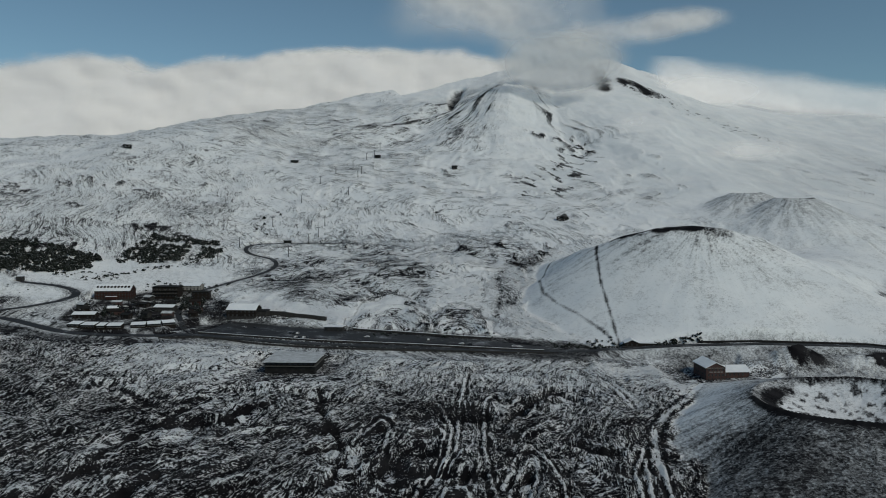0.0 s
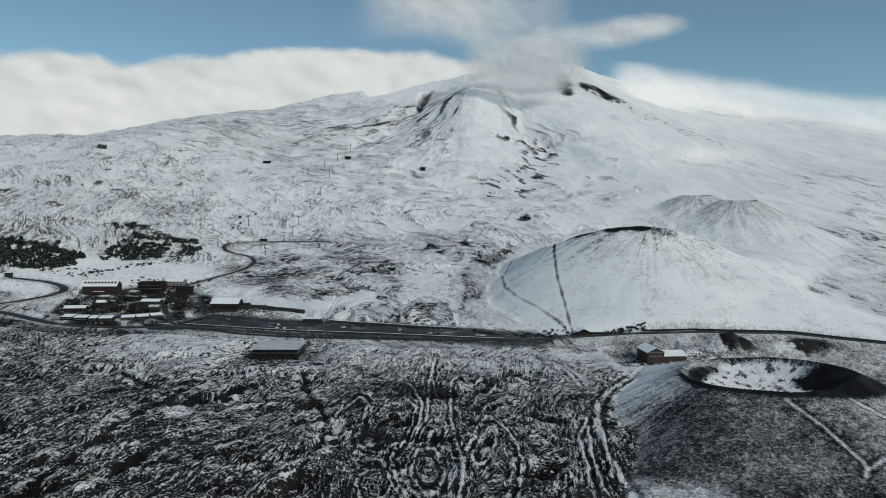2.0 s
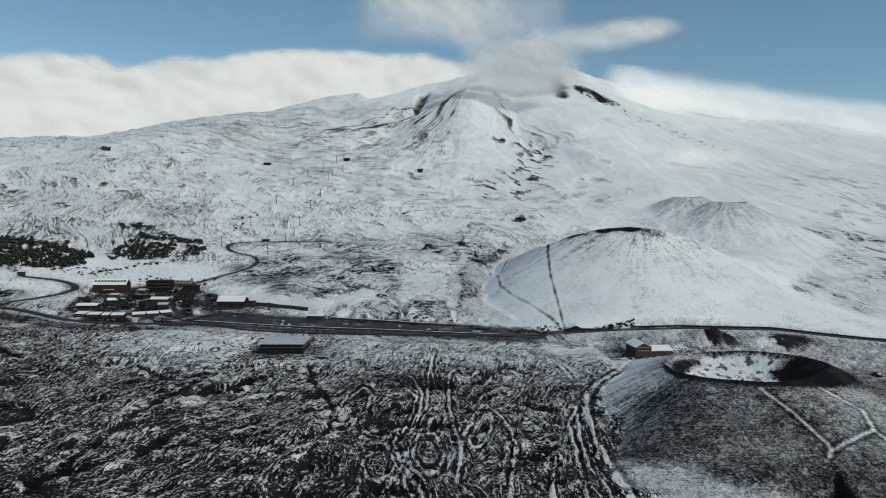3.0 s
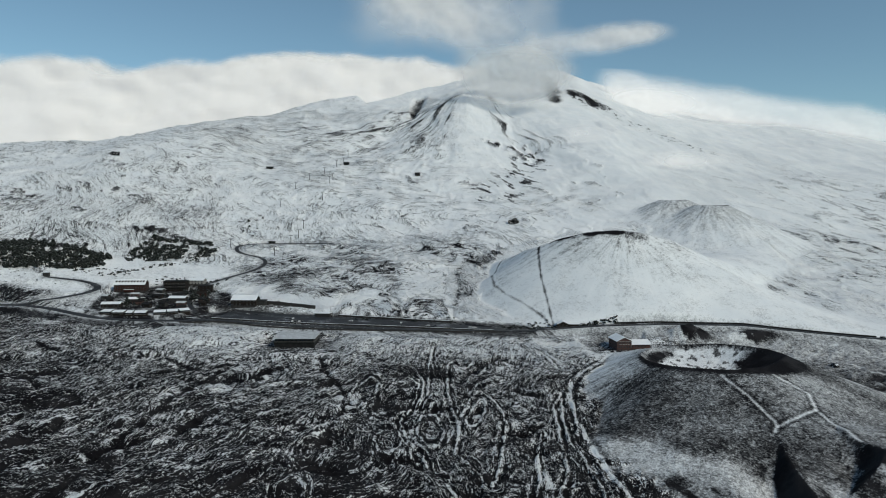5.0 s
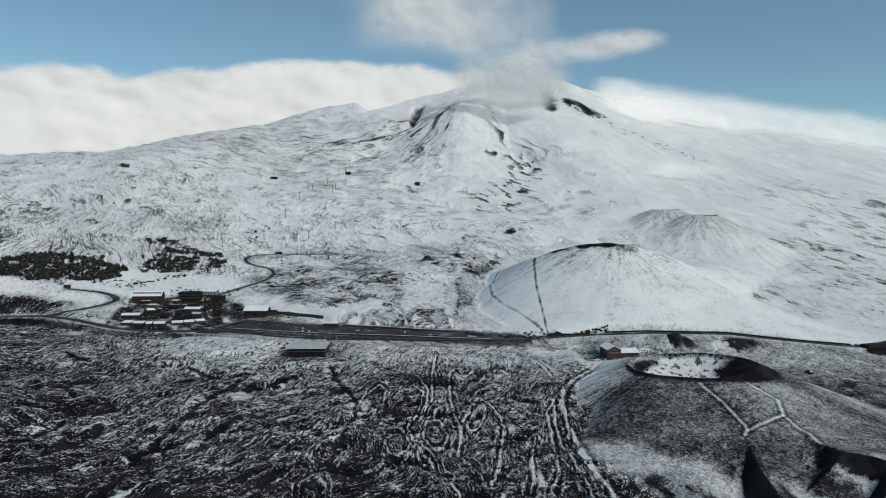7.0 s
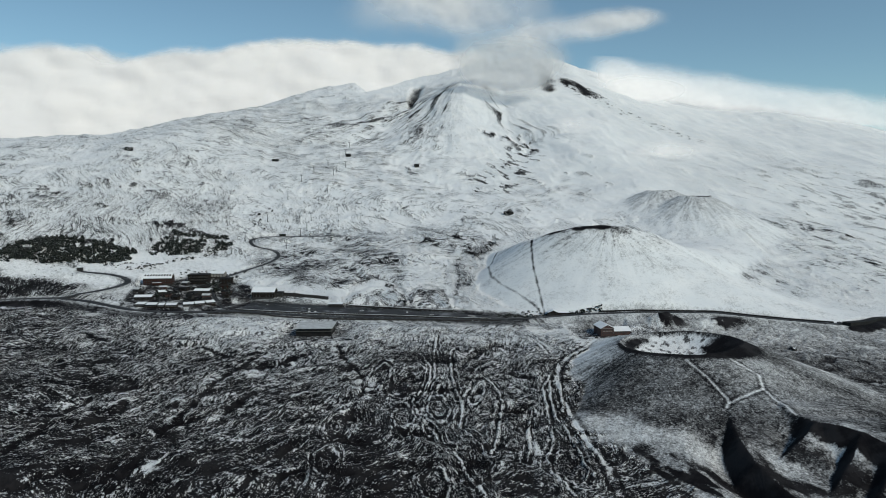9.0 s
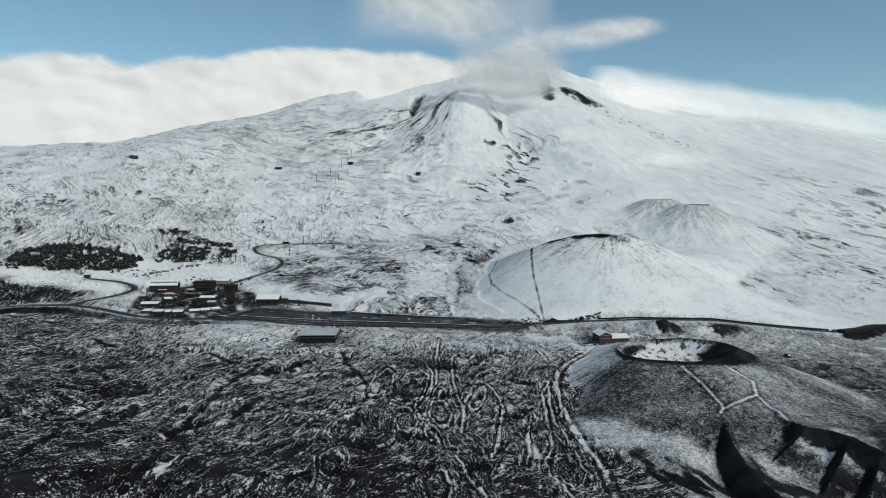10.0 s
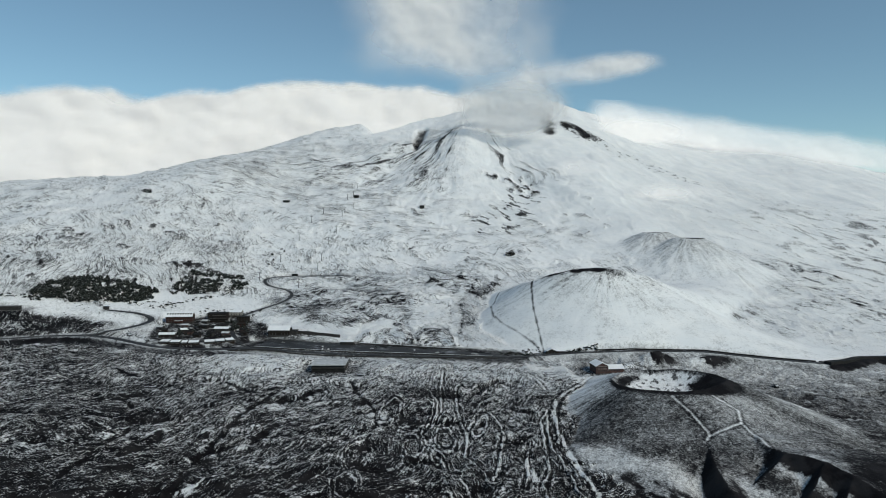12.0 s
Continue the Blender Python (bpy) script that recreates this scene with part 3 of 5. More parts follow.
    ang, away = np.arctan2(x - 228, 2190 - y), np.hypot(x - 228, 2190 - y)
    below = smooth(away, 40, 160) * smooth(away, 1150, 700) * smooth(np.abs(ang), 1.25, 0.9) * smooth(s, 0.25, 0.4)
    flow = flow * (1 - below) + below * (650 * ang + 0.25 * bend)
    lines = lines * (1 - on_spur) + 0.5 * on_spur
    lines = lines + 0.35 * smooth(x, 180, 40) * on_spur
    z = z + 80 * rise * (1 - 0.8 * t) * smooth(t, 0.0, 0.40) * smooth(s, 0.3, 0.6)
    ribs = fbm(ang * 22 + 1.1 * perlin(x / 90, y / 90, 85), away / 240, 1, 6, 17, 0.62)
    west_flank, east_flank = smooth(ang, -0.10, -0.32) * smooth(ang, -1.2, -0.8), smooth(ang, 0.02, 0.14) * smooth(ang, 0.42, 0.3) * smooth(away, 760, 520)
    z = z + below * ribs * (0.4 + 3 * west_flank + 2 * east_flank)
    # shading put into colour: west flank darkened as its shadow side, front face whitened
    bare_shade = bare_shade + below * smooth(ribs, 0.08, 0.42) * (0.10 + 0.55 * west_flank * smooth(away, 900, 300) + 0.48 * east_flank) + 0.13 * below * west_flank - 0.05 * below * (1 - west_flank) * (1 - east_flank)
    cliffs = smooth(near_line(x, y, [(232, 1645), (262, 1622), (296, 1640), (304, 1580), (296, 1520)], 120)[0], 56, 8)
    upper = smooth(near_line(x, y, [(240, 2060), (285, 1880), (303, 1700)], 120)[0], 50, 6)
    rubble = smooth(near_line(x, y, [(285, 1500), (232, 1350), (165, 1240)], 120)[0], 85, 20)
    broken = fbm(ang * 30, away / 60, 1, 5, 20, 0.6)
    bare_shade = bare_shade + 0.85 * cliffs * smooth(broken, -0.02, 0.26) + 0.34 * upper * smooth(ribs, -0.05, 0.3)
    bare_shade = bare_shade + 0.85 * rubble * smooth(fbm(x + 0.5 * y, y * 0.45, 20, 4, 18, 0.55), 0.16, 0.30)
    z = z - cliffs * (10 * smooth(ang, 0.05, 0.2) - 7 * broken)
    trough = near_line(x, y, [(150, 2120), (60, 1960), (-20, 1800), (-90, 1600)], 200)[0]
    z = z - 20 * np.exp(-((np.minimum(trough, 900) / 75) ** 2)) * smooth(y, 2180, 2080)
    gully = smooth(near_line(x, y, [(50, 2185), (36, 2070), (20, 1960)], 120)[0] + 6 * perlin(x / 14, y / 20, 97), 30 - 14 * smooth(y, 2120, 1980), 5)
    z = z - 16 * gully
    bare_shade = bare_shade + 0.8 * gully * smooth(y, 1950, 2030)
    for line in ([(-40, 1990), (-83, 1868), (-125, 1790), (-150, 1740)], [(-95, 1760), (-118, 1700), (-135, 1655)], [(140, 1965), (104, 1950), (60, 1900), (10, 1820)]):
        d = near_line(x, y, line, 60)[0]
        z = z + 9 * smooth(d, 45, 0)
        bare_shade = bare_shade + 0.38 * smooth(d + 9 * perlin(x / 16, y / 16, 86), 12, 2) * smooth(perlin(x / 30, y / 30, 87), -0.35, 0.15)
    crags = smooth(near_line(x, y, [(500, 2300), (482, 2180), (468, 2010)], 140)[0] + 12 * perlin(x / 25, y / 50, 98), 46, 2)
    crags = crags + smooth(near_line(x, y, [(552, 2100), (598, 2010)], 160)[0] + 22 * perlin(x / 30, y / 50, 88), 66, 8)
    bare_shade = bare_shade + crags * (1.0 + 0.6 * fbm(x, y * 0.5, 34, 4, 89))
    z = z + 5 * crags * fbm(x, y * 0.5, 60, 3, 90)
    speckle = smooth(near_line(x, y, [(560, 2040), (640, 1930), (760, 1840), (840, 1780)], 160)[0], 110, 10)
    bare_shade = bare_shade + 0.65 * speckle * smooth(fbm(x, y, 18, 3, 91), 0.12, 0.34) + 0.25 * smooth(np.hypot((x - 415) / 40, (y - 2060) / 70), 1.2, 0.3)

    # hummocks of old lava behind the white cone
    knobs = ridged(wx + 0.4 * wy, wy * 0.8, 42, 4, 115)
    hummocks = smooth(x, 330, 420) * smooth(x, 900, 780) * smooth(y, 600, 700) * smooth(y, 1130, 1000)
    z = z + hummocks * 3.2 * knobs
    bare_shade = bare_shade + hummocks * 0.42 * smooth(fbm(x + 0.3 * y, y * 0.7, 24, 5, 116, 0.6), 0.12, 0.40) * smooth(fbm(x, y, 130, 2, 117), -0.2, 0.2)
    lava, lines = lava + 0.2 * hummocks, lines + 0.3 * hummocks
    lines = lines + 0.38 * smooth(s, 0.08, 0.16) * smooth(s, 0.5, 0.36) * smooth(x, -220, -120) * smooth(x, 430, 330) * (1 - on_spur)

    # --- tall cone, and two small ones higher up
    dx, dy = x - TALL_CONE[0], y - TALL_CONE[1]
    d, t = rounded_distance(x, y, TALL_RIM, 250)
    north = ((x - 237) * 0.28 + (y - 706) * 0.96) / (d + 2)
    fall = np.sqrt(d * d + 64) - 8
    slope = 0.77 - 0.44 * smooth(north, 0.2, 0.95) - 0.16 * smooth(((x - 312) * 0.94 - (y - 695) * 0.34) / (d + 2), 0.3, 0.95) * smooth(north, 0.3, -0.1)
    cone = knots(t, [0, 0.30, 0.62, 0.8, 1], [63, 79, 87, 84, 75]) - slope * fall + 0.0009 * fall * fall + 1.6 * perlin(x / 22, y / 22, 41) * smooth(d, 60, 0)
    turn = np.arctan2(dy + 86, dx)
    cone = cone + 0.5 * fbm(turn * 9, d / 60, 1, 3, 42) * smooth(d, 5, 40)
    r = d + 90
    on_tall = smooth(cone - z, -2, 4) * smooth(d, 335, 300)
    z = np.where(d < 335, swell(cone, z, 7), z)
    lip = smooth(np.abs(r - 93 - 7 * perlin(x / 14, y / 14, 44)), 9, 1.5) * smooth(t, 0.12, 0.24) * smooth(t, 0.74, 0.66) * smooth(perlin(x / 12, y / 12, 48), -0.55, 0.0)
    scars = smooth(fbm(turn * 22, r / 45, 1, 4, 45), -0.1, 0.5) * smooth(r, 190, 105) * smooth(r, 84, 96)
    scars = scars + 0.9 * smooth(np.hypot((dx - 12) / 15, (dy + 96) / 12) + 0.6 * perlin(x / 6, y / 6, 49), 1.1, 0.5)
    bare_shade = bare_shade * (1 - on_tall) + on_tall * (0.23 + 0.20 * fbm(x, y, 30, 5, 43, 0.6) + 0.12 * smooth(r, 160, 100) + 0.9 * lip + 0.30 * scars)
    lava = lava * (1 - on_tall) + 0.03 * on_tall
    lines = lines * (1 - on_tall)
    for cx, cy, peak, hole, steep in FAR_CONES:
        r = np.hypot(x - cx, y - cy)
        cone = np.where(r > hole, peak - steep * (r - hole), peak - 0.4 * (hole - r)) + 1.5 * perlin(x / 18, y / 18, 46)
        on = smooth(cone - z, -2, 4) * smooth(r, 260, 230)
        z = np.where(r < 260, swell(cone, z, 6), z)
        # grey streaked flanks and the dark east rim carry the cone's shading as colour
        bare_shade = bare_shade * (1 - on) + on * (0.30 + 0.20 * smooth(r, 130, 40) + 0.25 * fbm(np.arctan2(y - cy, x - cx) * 14, r / 40, 1, 3, 47) + 0.6 * smooth(np.abs(r - hole + 2), 6, 1) * smooth(x - cx, -12, 6))
        lava, lines = lava * (1 - on) + 0.05 * on, lines * (1 - on)

    # --- lava field
    flows = ridged(wx - 0.45 * wy, wy * 0.9 + 0.2 * wx, 46, 5, 21, 0.55)
    long_ridges = ridged(0.87 * wy - 0.5 * wx, 0.24 * (0.87 * wx + 0.5 * wy), 22, 4, 24, 0.5)
    blocks = ridged(wx, wy, 12, 4, 22, 0.6)
    east = smooth(x, 130, 320)
    z = z + field * ((2.8 * flows + 2.6 * long_ridges * smooth(x, 60, -60)) * (1 - 0.6 * east) + 1.5 * blocks - 0.6)
    macro = fbm(x, y, 120, 3, 23)
    # hollows between the flow ridges darkened as if shaded, crests whitened
    cover = 0.66 + 0.07 * smooth(x, -90, -200) - 0.06 * flows - 0.09 * long_ridges * smooth(x, 60, -60) + 0.09 * macro - 0.09 * blocks
    # scarps under the flow fronts with shade put into their colour, and pockets where the snow has drifted
    scarps = smooth(fbm(wx * 0.5 + 0.2 * wy, wy * 1.2, 24, 4, 71), 0.20, 0.45) * smooth(y, 470, 400)
    drifts = smooth(fbm(wx * 0.7, wy + 6, 15, 3, 72), 0.30, 0.48)
    z = z - field * 1.8 * scarps
    cover = cover + 0.24 * scarps - 0.16 * drifts * (1 - scarps) + 0.055 + 0.05 * smooth(y, 330, 160) - 0.05 * smooth(x, -60, -220)
    cover = cover - 0.26 * smooth(y, 370, 520) * smooth(x, -340, -180) + 0.17 * east + 0.06 * smooth(y, 330, 180) * smooth(x, 60, -60)
    cover = cover - 0.02 * smooth(y, 400, 470) * smooth(x, -400, -330) * smooth(x, -60, -130)
    bare_shade = bare_shade * (1 - field) + field * cover
    lava = lava * (1 - field) + field * (0.95 - 0.88 * east)
    lines = lines * (1 - field)
    flow = np.where(field > 0.5, 0.66 * y - 0.75 * x + 1.2 * bend + 0.3 * warp_y, flow)
    m = field > 0
    dz, cover, flow[m] = lava_marks(x[m], y[m], flow[m])
    z[m], bare_shade[m] = z[m] + field[m] * dz, bare_shade[m] + field[m] * cover

    bare_shade = bare_shade + 0.42 * (1 - field) * smooth(knots(x, FIELD_X, FIELD_Y) - y, -26, 0)

    # --- near crater
    dx, dy = x - NEAR_CRATER[0], y - NEAR_CRATER[1]
    turn = np.arctan2(dy, dx)
    r = np.hypot(dx, dy) + 2.0 * perlin(x / 20, y / 20, 54)
    rim = 2.5 + 3.0 * np.cos(turn + 0.5) + 0.8 * perlin(x / 25, y / 25, 51)
    d = np.maximum(r - 50, 0)
    compass = np.degrees(np.arctan2(-dy, -dx))                  # 0 on the west side, positive towards the south
    cone = np.where(r > 50, rim - (0.31 + 0.20 * smooth(compass, 46, 18) * smooth(compass, -70, -40) + 0.12 * smooth(np.cos(turn + 0.1), 0.2, 0.85)) * d + 0.0005 * d * d, np.maximum(rim - 0.66 * (50 - r), -13 + 0.005 * r * r))
    cone = cone + (0.5 * fbm(x, y, 22, 4, 52) + 0.4 * fbm(turn * 16, r / 60, 1, 4, 55)) * smooth(np.abs(r - 50), 0, 14)
    on_near = smooth(cone - z, -1.5, 1.5) * smooth(r, 300, 270)
    z = np.where(r < 300, swell(cone, z, 3), z)
    streaks = fbm(turn * 26, r / 60, 1, 4, 55)
    ash = 0.75 + 0.16 * fbm(x, y, 40, 4, 53) - 0.28 * smooth(compass, 34, 0) * smooth(compass, -90, -60) + 0.30 * streaks * smooth(compass, 50, 10)
    ash = ash - 0.22 * smooth(compass, 10, -20) * smooth(d, 10, 30)
    ash = ash - 0.17 * smooth(compass, 78, 92) * smooth(compass, 150, 120) * smooth(d, 4, 14) * smooth(d, 110, 60)
    band = d + 12 * perlin(x / 22, y / 22, 73) - 26 * smooth(compass, 62, 92)
    ash = ash - 0.32 * smooth(band, 90, 108) * smooth(compass, 20, 38) * smooth(compass, 112, 96)
    ash = ash + 0.16 * smooth(band, 118, 135) * smooth(compass, 46, 60) + 0.6 * smooth(band, 122, 150) * smooth(fbm(x * 0.9 + y * 0.5, (y - x) * 0.18, 11, 3, 96), -0.05, 0.25) * smooth(compass, 46, 60) * smooth(compass, 100, 88)
    ash = ash - 0.20 * smooth(turn, 0.35, 0.1) * smooth(turn, -0.6, -0.3) * smooth(d, 20, 60)
    inside = smooth(50 - r, 2, 8)
    floor = 0.26 + 0.55 * smooth(fbm(x, y, 7, 3, 56), 0.10, 0.36)
    ash = ash * (1 - inside) + inside * floor
    ash = ash + 0.9 * np.exp(-(((r - 51 - 4 * smooth(np.cos(turn + 0.5), 0.3, 0.9)) / (2.4 + 4.5 * smooth(np.cos(turn + 0.45), 0.4, 0.9))) ** 2)) * (0.12 + 0.88 * smooth(np.sin(turn), 0.5, -0.1)) + inside * 0.9 * smooth(np.cos(turn + 0.35), 0.55, 0.85) * smooth(r, 22, 32)
    ash = ash + inside * 0.9 * smooth(np.cos(turn - radians(165)), 0.35, 0.85) * smooth(r, 33, 41)
    bare_shade = bare_shade * (1 - on_near) + on_near * (ash + 0.07 - 0.07 * inside)
    lava = lava * (1 - on_near) + on_near * 0.21
    lines = lines * (1 - on_near)

    d = np.abs(near_line(x, y, CONE_FOOT, 20)[0] + 1.2 * perlin(x / 9, y / 9, 74))
    bare_shade = bare_shade - 0.5 * np.exp(-((d / 1.5) ** 2)) * smooth(perlin(x / 14, y / 14, 77), -0.4, 0.2) + 0.25 * np.exp(-(((d - 3.6) / 1.3) ** 2))

    # the dark cut bank under the road's bend
    bank = smooth(near_line(x, y, [(478, 502), (510, 522), (545, 550), (580, 568), (660, 572)], 40)[0] + 4 * perlin(x / 12, y / 12, 111), 13, 6)
    bare_shade, z = bare_shade + 0.9 * bank, z + 3 * bank

    # small humps between the crater and the road
    for cx, cy, tall, ra, rb in ((262, 514, 8.0, 13, 9), (276, 517, 6.5, 12, 8), (325, 517, 5.5, 30, 8)):
        u, v = (x - cx) / ra, (y - cy) / rb
        hump = np.exp(-(u * u + v * v) ** 1.3) * (1 + 0.25 * perlin(x / 5, y / 5, 59))
        z = z + tall * hump
        bare_shade = bare_shade + hump * (1.0 * smooth(u + 0.5 * perlin(x / 6, y / 6, 60), -0.1, 0.3) - 0.15)

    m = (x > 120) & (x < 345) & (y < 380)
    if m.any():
        z[m], bare_shade[m], lava[m] = crater_ridges(x[m], y[m], z[m], bare_shade[m], lava[m])
    return z, bare_shade, lava, lines, flow


@functools.lru_cache(None)
def profile(line):
    """Heights along a line, evened out, and the share of its length at each."""
    pts = np.array(line, float)
    z = natural(pts[:, 0], pts[:, 1])[0]
    for _ in range(2):
        z[1:-1] = 0.25 * z[:-2] + 0.5 * z[1:-1] + 0.25 * z[2:]
    far = np.concatenate([[0], np.cumsum(np.hypot(*np.diff(pts, axis=0).T))])
    return far / far[-1], z


# level places for buildings: x, y, half width, half depth, height
PADS = [(-280, 636, 62, 58, None), (-105, 487, 27, 24, -11.5), (192, 497, 24, 17, -19.5), (-528, 652, 20, 9, None),
        (-182, 634, 22, 14, None)]


PADS = [(cx, cy, hw, hd, natural(np.array([float(cx)]), np.array([float(cy)]))[0][0] if level is None else level) for cx, cy, hw, hd, level in PADS]


def relief(x, y):
    """The ground with its roads, paths and level places."""
    z, bare_shade, lava, lines, flow = natural(x, y)
    for cx, cy, hw, hd, level in PADS:
        w = smooth(np.maximum(np.abs(x - cx) - hw, np.abs(y - cy) - hd), 12, 0)
        w = w * (0.25 if hw > 60 else 1.0)
        z, lava = z * (1 - w) + level * w, lava * (1 - 0.3 * w)
        bare_shade = bare_shade * (1 - 0.8 * w) + 0.8 * w * 0.7 if hw < 30 else bare_shade
    for k, line in enumerate(TRACKS):
        d = near_line(x, y, line, 12)[0]
        if k < 2:
            d = np.abs(d + 1.2 * perlin(x / 13, y / 13, 62))
            bare_shade = bare_shade + (0.62 - 0.12 * k) * np.exp(-((d / 1.3) ** 2)) - 0.1 * np.exp(-(((d - 3) / 1.5) ** 2))
            lava = lava * (1 - np.exp(-((d / 3) ** 2)))
            continue
        bare_shade = bare_shade + 0.15 * np.exp(-(((d - 2.4) / 1.0) ** 2)) - 0.36 * np.exp(-((d / 0.9) ** 2))
        z = z - 0.3 * np.exp(-((d / 1.5) ** 2))
    for line, half in [*ROADS.values(), (PARKING, 31)]:
        d, t, side = near_line(x, y, line, half + 14)
        at, level = profile(tuple(line))
        w = smooth(d, half + 9, half + 1.5)
        z, lava = z * (1 - w) + np.interp(t, at, level) * w, lava * (1 - w)
        bare_shade = bare_shade * (1 - w) + w * (0.85 if half > 15 else 0.55)
    village = smooth(np.hypot((x + 272) / 74, (y - 630) / 80), 1.06, 0.88)
    bare_shade = bare_shade * (1 - village) + village * (0.80 + 0.6 * fbm(x, y, 18, 4, 61))
    return z, np.clip(bare_shade, -0.2, 1.5), np.clip(lava, 0, 1), np.clip(lines, 0, 1), flow


def height(x, y):
    return float(relief(np.array([float(x)]), np.array([float(y)]))[0][0])


# ---------------------------------------------------------------- ground
def ground_sheet(mat):
    """One sheet out to the horizon, fine where the camera passes and coarse beyond."""
    ys = [-1500.0]
    while ys[-1] < 4600:
        y = ys[-1]
        ys.append(y + (60 if y < 60 else 0.0025 * (y + 330) if y < 2700 else 90))
    ys = np.array(ys)
    us = np.concatenate([np.linspace(-2.6, -0.82, 24)[:-1], np.linspace(-0.82, 0.82, 1150), np.linspace(0.82, 2.6, 24)[1:]])
    reach = np.maximum(ys, 100) + 330
    x = us[None, :] * reach[:, None]
    y = np.repeat(ys[:, None], len(us), 1)
    z, bare_shade, lava, lines, flow = relief(x.ravel(), y.ravel())
    rows, cols = x.shape
    co = np.stack([x.ravel(), y.ravel(), z], 1)
    i = np.arange(rows * cols).reshape(rows, cols)
    quads = np.stack([i[:-1, :-1], i[:-1, 1:], i[1:, 1:], i[1:, :-1]], -1).reshape(-1, 4)
    me = bpy.data.meshes.new("ground")
    me.vertices.add(len(co))
    me.vertices.foreach_set("co", co.astype(np.float32).ravel())
    me.loops.add(quads.size)
    me.loops.foreach_set("vertex_index", quads.astype(np.int32).ravel())
    me.polygons.add(len(quads))
    me.polygons.foreach_set("loop_start", np.arange(0, quads.size, 4, dtype=np.int32))
    me.polygons.foreach_set("use_smooth", np.ones(len(quads), dtype=bool))
    for name, values in (("bare_shade", bare_shade), ("lava", lava), ("lines", lines), ("flow", flow)):
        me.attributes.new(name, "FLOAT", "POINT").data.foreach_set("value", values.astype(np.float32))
    me.update(calc_edges=True)
    me.materials.append(mat)
    return tagged(new("ground", me), "snow-dusted black lava field and snow-covered volcano slopes", "ground", kind="structure")


ground = ground_sheet(ground_material())

# ---------------------------------------------------------------- helpers for things
def part(name, bm, mat, parent, label="", smooth_faces=False):
    """Links a bmesh as one mesh object under a thing or a part."""
    me = bpy.data.meshes.new(name)
    bmesh.ops.recalc_face_normals(bm, faces=bm.faces)
    bm.to_mesh(me)
    bm.free()
    if smooth_faces:
        me.shade_smooth()
    me.materials.append(mat)
    return part_of(name, me, parent, label)


def part_of(name, me, parent, label="", m=None):
    ob = new(name, me)
    ob.parent = parent
    if m is not None:
        ob.matrix_basis = m
    return tagged(ob, label)


def thing(name, m, label, category, group="", kind=""):
    ob = new(name)
    ob.matrix_basis = m
    return tagged(ob, label, category, group, kind)


def box(bm, x0, y0, z0, x1, y1, z1, bevel=0.0):
    made = bmesh.ops.create_cube(bm, size=1.0, matrix=Matrix.Translation(((x0 + x1) / 2, (y0 + y1) / 2, (z0 + z1) / 2)) @ Matrix.Diagonal((x1 - x0, y1 - y0, z1 - z0, 1)))
    if bevel:
        bmesh.ops.bevel(bm, geom=list({e for v in made["verts"] for e in v.link_edges}), offset=bevel, segments=1, affect="EDGES")
    return bm


def boxed(*sizes, bevel=0.0):
    return box(bmesh.new(), *sizes, bevel=bevel)


def prism(points, y0, y1):
    """A solid of the outline (x, z), drawn out from y0 to y1."""
    bm = bmesh.new()
    a = [bm.verts.new((x, y0, z)) for x, z in points]
    b = [bm.verts.new((x, y1, z)) for x, z in points]
    bm.faces.new(a)
    bm.faces.new(b[::-1])
    for i in range(len(points)):
        j = (i + 1) % len(points)
        bm.faces.new((a[i], b[i], b[j], a[j]))
    return bm


def resample(line, step):
    """Even places along a rounded line through the given ones."""
    pts = [Vector((*p, 0)) for p in line]
    out = []
    for i in range(len(pts) - 1):
        p0, p1, p2, p3 = pts[max(i - 1, 0)], pts[i], pts[i + 1], pts[min(i + 2, len(pts) - 1)]
        n = max(2, int((p2 - p1).length / step))
        for k in range(n):
            t = k / n
            out.append(0.5 * (2 * p1 + (p2 - p0) * t + (2 * p0 - 5 * p1 + 4 * p2 - p3) * t * t + (3 * p1 - p0 - 3 * p2 + p3) * t ** 3))
    return out + [pts[-1]]


def heights(xs, ys):
    return relief(np.array(xs, float), np.array(ys, float))[0]


